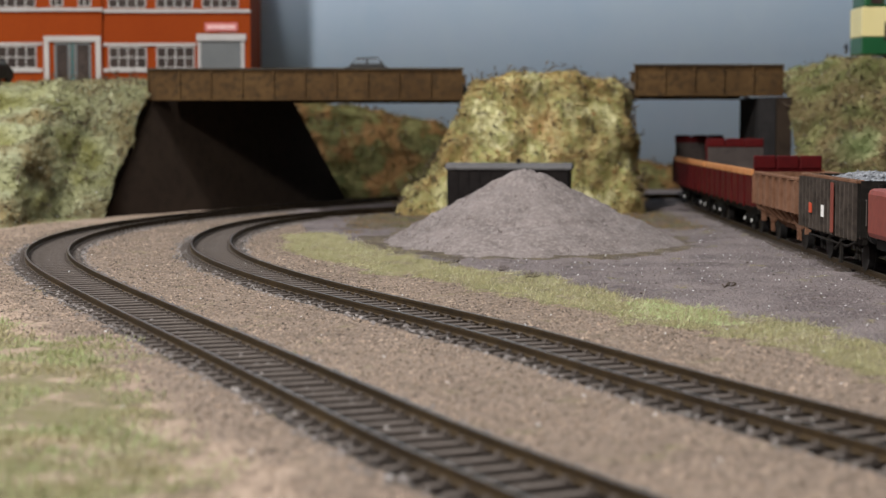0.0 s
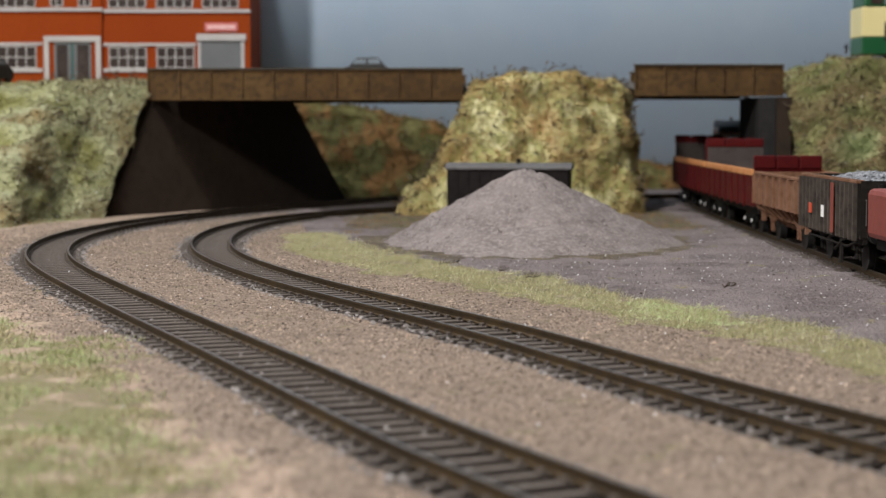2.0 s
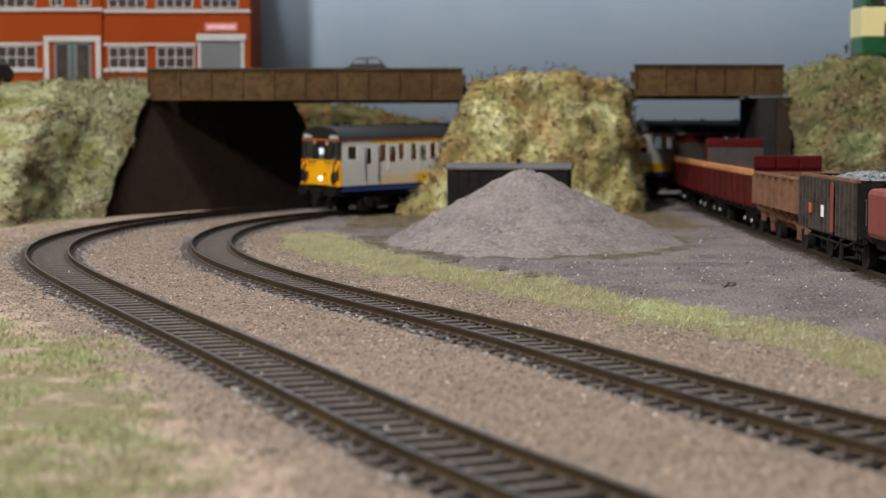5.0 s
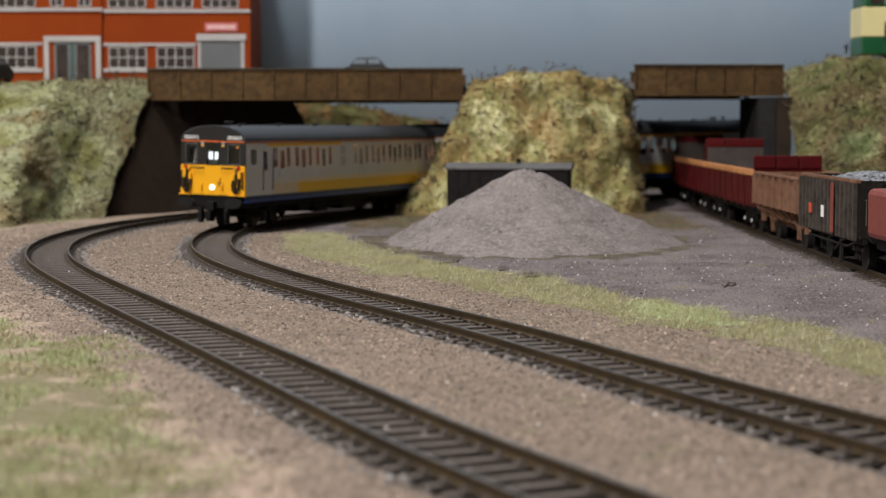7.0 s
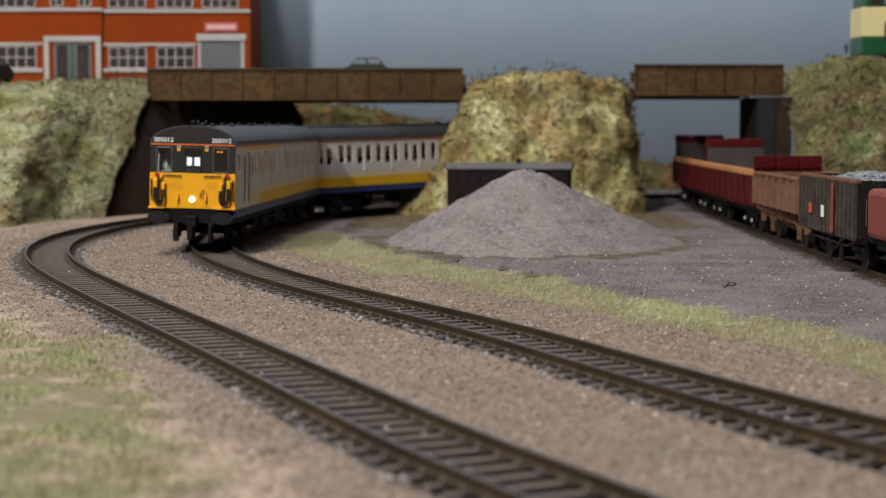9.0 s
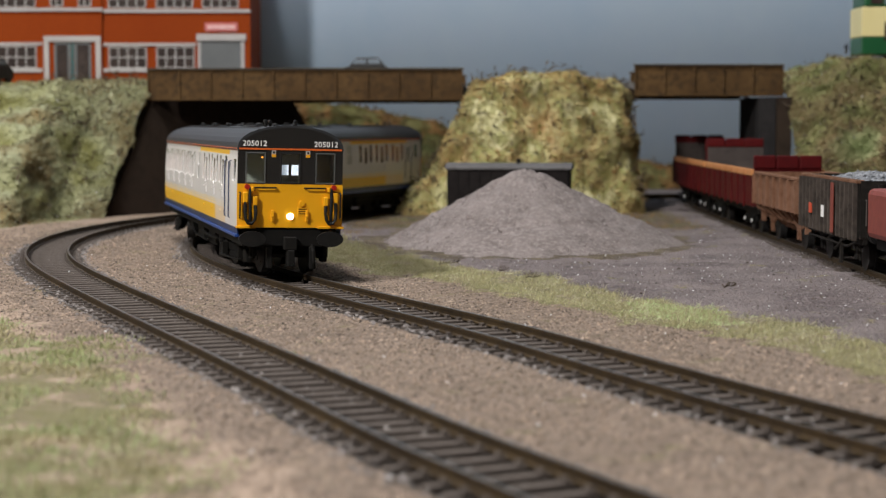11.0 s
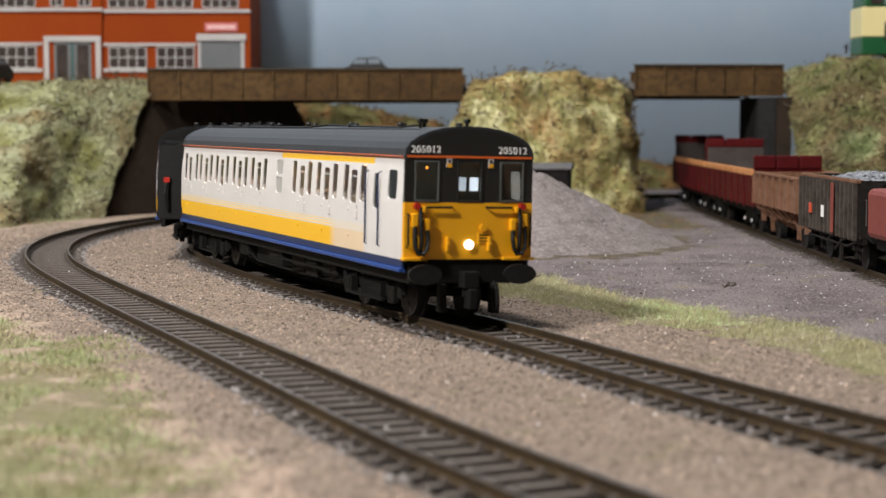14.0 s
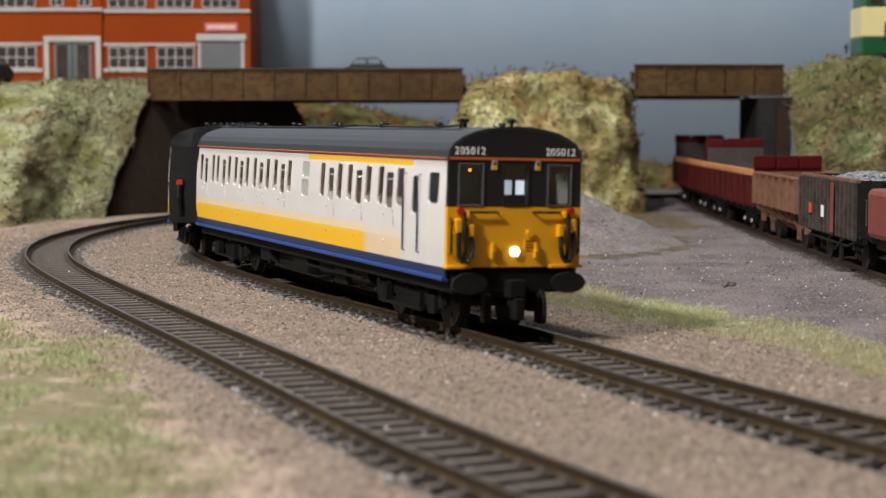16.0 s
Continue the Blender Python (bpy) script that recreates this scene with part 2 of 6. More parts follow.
def dist_to(line, P):
    """Distance of points to a polyline, the arc position and the signed side."""
    best = np.full(len(P), 1e9)
    side, pos = np.zeros(len(P)), np.zeros(len(P))
    for i, (a, b) in enumerate(zip(line[:-1], line[1:])):
        d = b - a
        t = np.clip(((P - a) @ d) / (d @ d), 0, 1)
        e = P - (a + t[:, None] * d)
        q = np.hypot(e[:, 0], e[:, 1])
        m = q < best
        best[m], pos[m] = q[m], (i + t)[m]
        side[m] = np.sign(d[0] * e[:, 1] - d[1] * e[:, 0])[m]
    return best, pos, side


def ease(u):
    u = min(max(u, 0.0), 1.0)
    return u * u * (3 - 2 * u)


def rise(x, y):
    """The back of the layout climbs a little."""
    return 3.4 * ease((y - 1070) / 100) * ease((x + 70) / 130)


def ground_z(x, y):
    return GROUND + rise(x, y) + 0.5 * smooth_noise(x, y, 30) + 0.25 * smooth_noise(x, y, 7, 3.0)


def masks(P):
    d, pos, side = dist_to(STRIP, P)
    half = np.interp(pos, np.arange(len(STRIP_HALF)), STRIP_HALF)
    wob = np.array([9 * smooth_noise(x, y, 23, 5.0) + 6 * smooth_noise(x, y, 8, 6.0) for x, y in P])
    strip = np.clip((half + wob - 4 - d) / 9 + 0.4, 0, 1)
    yard = np.clip((np.where(side > 0, d, -d) - half * 0.5) / 6 + 0.5, 0, 1)
    dl, _, sl = dist_to(np.array([(-190, 560), (-128, 492), (-86, 440), (-40, 290), (-27, 240), (-10, 150)], float), P)
    patch = np.clip((np.where(sl < 0, dl, -dl) + 1.6 * wob) / 18 + 0.15, 0, 1)
    far = np.clip((P[:, 1] - (905 + np.clip(P[:, 0] + 238, 0, 60) * 3.2)) / 14 + 0.2, 0, 1) * (P[:, 0] < -150)
    verge = np.clip((P[:, 1] - 858 + 2 * wob) / 60, 0, 1) * np.clip((P[:, 0] + 62) / 15, 0, 1) * np.clip((150 - P[:, 0]) / 15, 0, 1) * np.clip((1110 - P[:, 1]) / 20, 0, 1)
    ti = np.minimum(dist_to(INNER[0][::12], P)[0], dist_to(OUTER[0][::12], P)[0])
    ballast = np.clip((17 - ti) / 5, 0, 1)
    return strip, yard, np.maximum(patch, far), verge, ballast


gx = np.concatenate([np.arange(-620, -260, 12.0), np.arange(-260, 260, 2.5), np.arange(260, 631, 12.0)])
gy = np.concatenate([np.arange(60, 1150, 2.5), np.arange(1150, 1601, 10.0)])
GX, GY = np.meshgrid(gx, gy)
GP = np.stack([GX.ravel(), GY.ravel()], 1)
gv = np.array([(x, y, ground_z(x, y)) for x, y in GP])
bed = np.minimum(dist_to(INNER[0][::8], GP)[0], dist_to(OUTER[0][::8], GP)[0])
yardm = masks(GP)[1] * (GP[:, 1] < 1150)
gv[:, 2] += yardm * np.array([1.2 * smooth_noise(x * 0.55, y * 1.5, 11, 8.0) + 0.9 * smooth_noise(x * 0.6, y * 1.3, 5.5, 9.0) for x, y in GP])
gv[:, 2] -= 2.3 * np.clip((13.0 - bed) / 2.5, 0, 1) * np.clip((760 - GP[:, 1]) / 120, 0, 1)
nx = len(gx)
gi = (np.arange(len(gy) - 1)[:, None] * nx + np.arange(nx - 1)[None, :]).ravel()
gf = np.stack([gi, gi + 1, gi + nx + 1, gi + nx], 1)
m, nt, b, co = start_mat("layout_ground", 0.95)


def attr(nt, name):
    a = nt.nodes.new("ShaderNodeAttribute")
    a.attribute_name = name
    return a.outputs["Fac"]


def ragged(nt, fac, co, scale, amount):
    n = noise_fac(nt, co, scale, 5.0, 0.3, 0.7)
    a = nt.nodes.new("ShaderNodeMath")
    a.operation = "MULTIPLY_ADD"
    nt.links.new(n, a.inputs[0])
    a.inputs[1].default_value = amount
    nt.links.new(fac, a.inputs[2])
    r = nt.nodes.new("ShaderNodeMapRange")
    r.inputs[1].default_value, r.inputs[2].default_value = 0.35 + amount / 2, 0.65 + amount / 2
    nt.links.new(a.outputs[0], r.inputs[0])
    return r.outputs[0]


dirt = ramp_mix(nt, noise_fac(nt, co, 30, 5.0, 0.38, 0.62), (0.222, 0.168, 0.130), (0.165, 0.123, 0.095))
dirt = ramp_mix(nt, noise_fac(nt, co, 700, 5.0, 0.45, 0.7), dirt, (0.36, 0.275, 0.215))
dirt = ramp_mix(nt, noise_fac(nt, co, 300, 5.0, 0.52, 0.72), dirt, (0.085, 0.060, 0.045))
yardc = ramp_mix(nt, noise_fac(nt, co, 28, 5.0, 0.38, 0.62), (0.112, 0.090, 0.092), (0.20, 0.166, 0.164))
yardc = ramp_mix(nt, noise_fac(nt, co, 600, 5.0, 0.5, 0.72), yardc, (0.23, 0.198, 0.193))
grassc = ramp_mix(nt, noise_fac(nt, co, 40, 4.0), (0.19, 0.175, 0.085), (0.22, 0.175, 0.115))
grassc = ramp_mix(nt, noise_fac(nt, co, 300, 4.0, 0.45, 0.7), grassc, (0.15, 0.145, 0.05))
ball = ramp_mix(nt, noise_fac(nt, co, 350, 4.0), (0.032, 0.026, 0.024), (0.075, 0.063, 0.057))
# lighter earth colours: brighter lamp light on the left, put into the ground paint
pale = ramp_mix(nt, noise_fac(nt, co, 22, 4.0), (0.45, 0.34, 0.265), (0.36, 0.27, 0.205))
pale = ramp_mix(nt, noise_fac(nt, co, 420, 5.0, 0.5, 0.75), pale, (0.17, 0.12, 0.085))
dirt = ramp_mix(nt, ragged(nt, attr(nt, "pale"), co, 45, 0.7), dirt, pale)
col = ramp_mix(nt, ragged(nt, attr(nt, "ballast"), co, 120, 0.5), dirt, ball)
col = ramp_mix(nt, ragged(nt, attr(nt, "yard"), co, 60, 0.6), col, yardc)
col = ramp_mix(nt, ragged(nt, attr(nt, "grass"), co, 70, 1.3), col, grassc)
scrub = ramp_mix(nt, noise_fac(nt, co, 90, 5.0), (0.075, 0.056, 0.040), (0.15, 0.118, 0.075))
col = ramp_mix(nt, ragged(nt, attr(nt, "scrub"), co, 80, 1.0), col, scrub)
nt.links.new(col, b.inputs["Base Color"])
add_bump(nt, b, co, 700.0, 1.0, 0.002)
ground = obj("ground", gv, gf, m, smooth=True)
tagged(ground, "tan, grey and grassy scenic ground of the layout", "ground", kind="structure")
strip, yard, patch, verge, ballast = masks(GP)
# the pale mask paints that brighter light left of the outer line
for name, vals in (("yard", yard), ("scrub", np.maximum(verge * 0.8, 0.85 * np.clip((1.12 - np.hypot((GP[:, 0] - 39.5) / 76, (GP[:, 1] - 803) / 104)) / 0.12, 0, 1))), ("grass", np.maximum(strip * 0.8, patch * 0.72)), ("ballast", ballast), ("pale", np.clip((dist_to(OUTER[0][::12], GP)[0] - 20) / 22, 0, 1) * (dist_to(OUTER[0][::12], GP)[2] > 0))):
    a = ground.data.attributes.new(name, "FLOAT", "POINT")
    a.data.foreach_set("value", vals.astype(np.float32))


def ground_at(x, y):
    return ground_z(x, y)


# ---- tracks ----
def sweep(line, offs, prof, i0=0, i1=None):
    """Vertices and faces of a profile (across, up) carried along a line at an offset to the left."""
    c, n = line[0][i0:i1:2], line[1][i0:i1:2]
    n = n / np.linalg.norm(n, axis=1)[:, None]
    k = len(prof)
    v = [(*(c[i] + n[i] * (offs + a)), z + rise(*c[i])) for i in range(len(c)) for a, z in prof]
    f = [(i * k + j, i * k + (j + 1) % k, (i + 1) * k + (j + 1) % k, (i + 1) * k + j) for i in range(len(c) - 1) for j in range(k)]
    f += [tuple(range(k)), tuple((len(c) - 1) * k + j for j in reversed(range(k)))]
    return v, f


RAIL_PROFILE = [(-0.45, 0.0), (-0.45, -0.7), (-0.15, -0.9), (-0.15, -1.9), (-0.65, -2.2), (-0.65, -2.5), (0.65, -2.5), (0.65, -2.2), (0.15, -1.9), (0.15, -0.9), (0.45, -0.7), (0.45, 0.0)]


def track(line, label, pitch=7.5, near=300):
    t = thing("railway_track", label, "railway track", "tracks")
    for sg in (1, -1):
        v, f = sweep(line, 8.7 * sg, RAIL_PROFILE)
        rail = obj("rail", v, f, M_RAIL, t)
        v, f = sweep(line, 8.7 * sg, [(-0.43, 0.03), (-0.43, -0.05), (0.43, -0.05), (0.43, 0.03)])
        obj("rail_head", v, f, M_RAILTOP, rail, "worn running surface")
    bm = boxes((-13.6, 13.6, -1.45, 1.45, -6.0, -2.5), bev=0.2)
    for sg in (1, -1):
        for o in (-1.4, 1.4):
            r = bmesh.ops.create_cube(bm, size=1.0, matrix=Matrix.LocRotScale((8.7 * sg + o, 0, -2.2), None, (1.0, 1.9, 0.9)))
    first = part("sleeper", bm, M_SLEEPER, t)
    c, n = line
    step = pitch / STEP
    count = int((len(c) - 2) / step)
    rng = random.Random(5)
    for k in range(min(count, near)):
        i = int(round(k * step))
        ang = math.atan2(n[i, 1], n[i, 0]) + rng.uniform(-0.02, 0.02)
        ob = first if k == 0 else first.copy()
        if k:
            scene.collection.objects.link(ob)
        ob.matrix_basis = Matrix.LocRotScale((c[i, 0] * MM, c[i, 1] * MM, (rng.uniform(-0.1, 0.05) + rise(*c[i])) * MM), Euler((0, 0, ang)), None)
    return t


track(INNER, "curved model railway track with rusty rails on dark sleepers")
track(OUTER, "outer curved model railway track with rusty rails on dark sleepers")
track(SIDING, "siding track half buried in grey yard dust")


# ---- scattered chips ----
def chips(name, places, sizes, material, label, seed, category="grit", lift=0.0):
    rng = np.random.default_rng(seed)
    v, f = [], []
    base = np.array([(1, 0, 0), (-1, 0, 0), (0, 1, 0), (0, -1, 0), (0, 0, 1), (0, 0, -1)], float)
    fc = [(0, 2, 4), (2, 1, 4), (1, 3, 4), (3, 0, 4), (2, 0, 5), (1, 2, 5), (3, 1, 5), (0, 3, 5)]
    for (x, y, z), s in zip(places, sizes):
        p = base * rng.uniform(0.6, 1.3, (6, 1)) * s * np.array([1, 1, 0.7])
        a = rng.uniform(0, 6.28)
        ca, sa = math.cos(a), math.sin(a)
        k = len(v)
        v += [(x + q[0] * ca - q[1] * sa, y + q[0] * sa + q[1] * ca, z + q[2] + lift) for q in p]
        f += [(k + i, k + j, k + l) for i, j, l in fc]
    return tagged(obj(name, v, f, material), label, category, kind="stuff")


rng = np.random.default_rng(7)
pts = np.stack([rng.uniform(-230, 150, 110000), 190 + 760 * rng.uniform(0, 1, 110000) ** 1.15], 1)
pts = pts[np.abs(pts[:, 0]) < pts[:, 1] * 0.30 + 15]
s_, y_, p_, v_, b_ = masks(pts)
keep = (y_ < 0.5) & (s_ < 0.6) & (p_ < 0.7)
ti = np.minimum(dist_to(INNER[0][::12], pts)[0], dist_to(OUTER[0][::12], pts)[0])
keep &= (ti > 16)
pts1 = pts[keep]
chips("ballast_grit", [(x, y, ground_at(x, y) + 0.05) for x, y in pts1], rng.uniform(0.18, 0.55, len(pts1)) * np.where(rng.uniform(0, 1, len(pts1)) > 0.95, 1.7, 1.0),
      M_STONE, "tan and brown fine ballast grit beside the tracks", 3)
dk = pts1[::11] + 1.3
chips("dark_grit", [(x, y, ground_at(x, y) + 0.1) for x, y in dk], rng.uniform(0.2, 0.55, len(dk)), M_CRUMB, "dark brown crumbs strewn over the tan earth", 8)
# shoulder stones along sleeper ends
sh = []
for line in (INNER, OUTER):
    c, n = line
    for i in range(0, min(len(c) - 1, 420)):
        for k in range(5):
            o = rng.choice([-1, 1]) * rng.uniform(11.5, 16.5) if k < 4 else rng.uniform(-7, 7)
            sh.append((*(c[i] + n[i] * o + rng.normal(0, 1.0, 2)), GROUND + (0.1 if k < 4 else -0.2)))
chips("ballast_shoulder", sh, rng.uniform(0.4, 1.0, len(sh)), M_GREYSTONE, "grey ballast chips along the sleeper ends", 4)
pts = np.stack([rng.uniform(-20, 260, 26000), rng.uniform(330, 1050, 26000)], 1)
s_, y_, p_, v_, b_ = masks(pts)
pts3 = pts[(y_ > 0.8) & (s_ < 0.3)][-1500:]
chips("yard_crumbs", [(x, y, ground_at(x, y) + 0.2) for x, y in pts3], rng.uniform(0.15, 0.5, len(pts3)) * np.where(rng.uniform(0, 1, len(pts3)) > 0.98, 2.4, 1.0), M_CRUMB,
      "dark crumbs of cinder and bark in the yard", 9)
pts2 = pts[(y_ > 0.8) & (s_ < 0.3) & (np.hypot((pts[:, 0] - 45) / 80, (pts[:, 1] - 830) / 90) > 0.95)][:4200]
chips("yard_grit", [(x, y, ground_at(x, y)) for x, y in pts2], rng.uniform(0.18, 0.6, len(pts2)) * np.where(rng.uniform(0, 1, len(pts2)) > 0.96, 2.0, 1.0),
      M_GREYSTONE, "grey grit strewn over the goods yard", 6)


# ---- grass fibres and scatter foliage ----
def fibre_mat(name, cols, rough=0.75, patch=60.0, own=0.42):
    m, nt, b, co = start_mat(name, rough)
    g = nt.nodes.new("ShaderNodeNewGeometry")
    r = nt.nodes.new("ShaderNodeValToRGB")
    el = r.color_ramp.elements
    el[0].position, el[0].color = 0.0, (*cols[0], 1)
    el[1].position, el[1].color = 1.0, (*cols[-1], 1)
    for i, c in enumerate(cols[1:-1]):
        e = el.new((i + 1) / (len(cols) - 1))
        e.color = (*c, 1)
    nz = noise_fac(nt, co, patch, 2.6, 0.30, 0.70, 0.5)
    mx = nt.nodes.new("ShaderNodeMath")
    mx.operation = "MULTIPLY_ADD"
    nt.links.new(g.outputs["Random Per Island"], mx.inputs[0])
    mx.inputs[1].default_value = own
    ml = nt.nodes.new("ShaderNodeMath")
    ml.operation = "MULTIPLY"
    ml.inputs[1].default_value = 1.0 - own
    nt.links.new(nz, ml.inputs[0])
    nt.links.new(ml.outputs[0], mx.inputs[2])
    nt.links.new(mx.outputs[0], r.inputs[0])
    nt.links.new(r.outputs[0], b.inputs["Base Color"])
    return m


M_GRASS = fibre_mat("static_grass", [(0.538, 0.474, 0.288), (0.441, 0.404, 0.215), (0.337, 0.346, 0.169), (0.516, 0.458, 0.261), (0.424, 0.395, 0.212)])
M_STRAW = fibre_mat("pale_straw", [(0.62, 0.58, 0.36), (0.75, 0.72, 0.52), (0.66, 0.66, 0.4)])
M_TUFT = fibre_mat("patch_grass", [(0.432, 0.384, 0.228), (0.336, 0.360, 0.156), (0.420, 0.504, 0.252), (0.504, 0.444, 0.264), (0.228, 0.216, 0.096)], patch=30.0, own=0.25)
M_LIME = fibre_mat("pale_lime_scatter", [(0.543, 0.558, 0.263), (0.493, 0.617, 0.291), (0.597, 0.768, 0.411)])
M_BANK = fibre_mat("bank_scatter", [(0.115, 0.108, 0.028), (0.298, 0.263, 0.079), (0.500, 0.425, 0.172), (0.406, 0.230, 0.090), (0.569, 0.505, 0.244), (0.321, 0.321, 0.103), (0.705, 0.651, 0.391), (0.459, 0.459, 0.175)], patch=40.0, own=0.36)
M_PALE = fibre_mat("pale_bank_scatter", [(0.123, 0.110, 0.019), (0.208, 0.202, 0.060), (0.317, 0.317, 0.161), (0.365, 0.377, 0.234), (0.223, 0.144, 0.048), (0.352, 0.365, 0.222), (0.268, 0.268, 0.113)], patch=24.0, own=0.32)
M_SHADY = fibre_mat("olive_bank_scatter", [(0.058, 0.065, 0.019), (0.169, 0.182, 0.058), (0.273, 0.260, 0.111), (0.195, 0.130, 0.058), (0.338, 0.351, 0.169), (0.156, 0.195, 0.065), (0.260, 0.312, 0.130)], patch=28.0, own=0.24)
M_RUST = fibre_mat("russet_scatter", [(0.059, 0.059, 0.018), (0.203, 0.143, 0.048), (0.287, 0.145, 0.050), (0.118, 0.126, 0.037), (0.249, 0.222, 0.087), (0.106, 0.139, 0.044)], patch=32.0, own=0.22)


def blades(name, places, lengths, material, label, seed, width=0.22, lean=0.7, category="grass", flat=1.0):
    rng = np.random.default_rng(seed)
    n = len(places)
    P = np.array(places, float)
    a = rng.uniform(0, 6.283, n)
    b = rng.normal(0, lean, n)
    d = np.stack([np.cos(a) * np.sin(b), np.sin(a) * np.sin(b), np.abs(np.cos(b)) * flat], 1)
    w = np.stack([-np.sin(a + 1.2), np.cos(a + 1.2), np.zeros(n)], 1) * width
    L = np.array(lengths)[:, None]
    V = np.stack([P - w, P + w, P + d * L], 1).reshape(-1, 3)
    F = np.arange(3 * n).reshape(-1, 3)
    return tagged(obj(name, V, F, material), label, category, kind="stuff")


def pick(box_, n, seed, test):
    r = np.random.default_rng(seed)
    p = np.stack([r.uniform(box_[0], box_[1], n), r.uniform(box_[2], box_[3], n)], 1)
    return p[test(p, r)]


def strip_test(p, r):
    s = masks(p)[0]
    return s * 0.85 > r.uniform(0.02, 1.0, len(p)) ** 0.6


p = pick((-110, 140, 320, 880), 420000, 11, strip_test)[:60000]
clump = np.array([smooth_noise(x, y, 9, 2.0) for x, y in p])
blades("grass_strip", [(x, y, ground_at(x, y) - 0.2) for x, y in p], np.clip(2.0 + 2.6 * clump, 0.7, 4.6) * np.random.default_rng(1).uniform(0.5, 1.3, len(p)), M_GRASS,
       "straw and green static grass strip beside the yard", 12, 0.085, 1.1, "grass", 0.8)
lime = pick((20, 130, 380, 640), 60000, 13, lambda p, r: (masks(p)[0] > 0.5) & (np.hypot((p[:, 0] - 74) / 20, (p[:, 1] - 502) / 34) < 1.0 - 0.8 * r.uniform(0, 1, len(p)) ** 2 + np.array([0.6 * smooth_noise(x, y, 14, 9.0) for x, y in p])))[:9000]
blades("lime_grass", [(x, y, ground_at(x, y)) for x, y in lime], np.random.default_rng(2).uniform(0.7, 2.0, len(lime)), M_LIME, "bright lime scatter among the straw grass", 14, 0.12, 1.3, "grass", 0.7)
p = pick((-110, 140, 320, 880), 60000, 17, strip_test)[:6000]
blades("straw_fibres", [(x, y, ground_at(x, y) + 0.3) for x, y in p], np.random.default_rng(4).uniform(1.6, 4.2, len(p)), M_STRAW, "long pale straw fibres in the grass strip", 18, 0.05, 1.4, "grass", 0.6)
p = pick((-240, 10, 170, 560), 120000, 15, lambda p, r: (masks(p)[2] * 0.95 > r.uniform(0.1, 1.0, len(p))) & (np.abs(p[:, 0]) < p[:, 1] * 0.3 + 12) & (np.array([smooth_noise(x, y, 30, 4.4) for x, y in p]) > -0.12 - 0.2 * r.uniform(0, 1, len(p))))[:15000]
blades("grass_patch", [(x, y, ground_at(x, y) - 0.2) for x, y in p], np.random.default_rng(3).uniform(0.6, 2.4, len(p)), M_TUFT, "pale green grass patch on tan earth", 16, 0.2, 1.0)


def clumps(name, places, normals, sizes, material, label, seed, per=5, category="foliage"):
    """Ragged tufts: a few crossed slivers at each place."""
    rng = np.random.default_rng(seed)
    P = np.repeat(np.array(places), per, 0)
    N = np.repeat(np.array(normals), per, 0)
    S = np.repeat(np.array(sizes), per)[:, None]
    n = len(P)
    c = P + rng.normal(0, 0.55, (n, 3)) * S + N * S * rng.uniform(-0.3, 0.7, (n, 1))
    u = rng.normal(0, 1, (n, 3))
    u /= np.linalg.norm(u, axis=1)[:, None]
    v = np.cross(u, rng.normal(0, 1, (n, 3)))
    v /= np.linalg.norm(v, axis=1)[:, None]
    u *= S * rng.uniform(0.5, 1.15, (n, 1))
    v *= S * rng.uniform(0.10, 0.26, (n, 1))
    V = np.stack([c - u, c + v, c + u, c - v * 0.8], 1).reshape(-1, 3)
    F = np.arange(4 * n).reshape(-1, 4)
    return tagged(obj(name, V, F, material), label, category, kind="stuff")


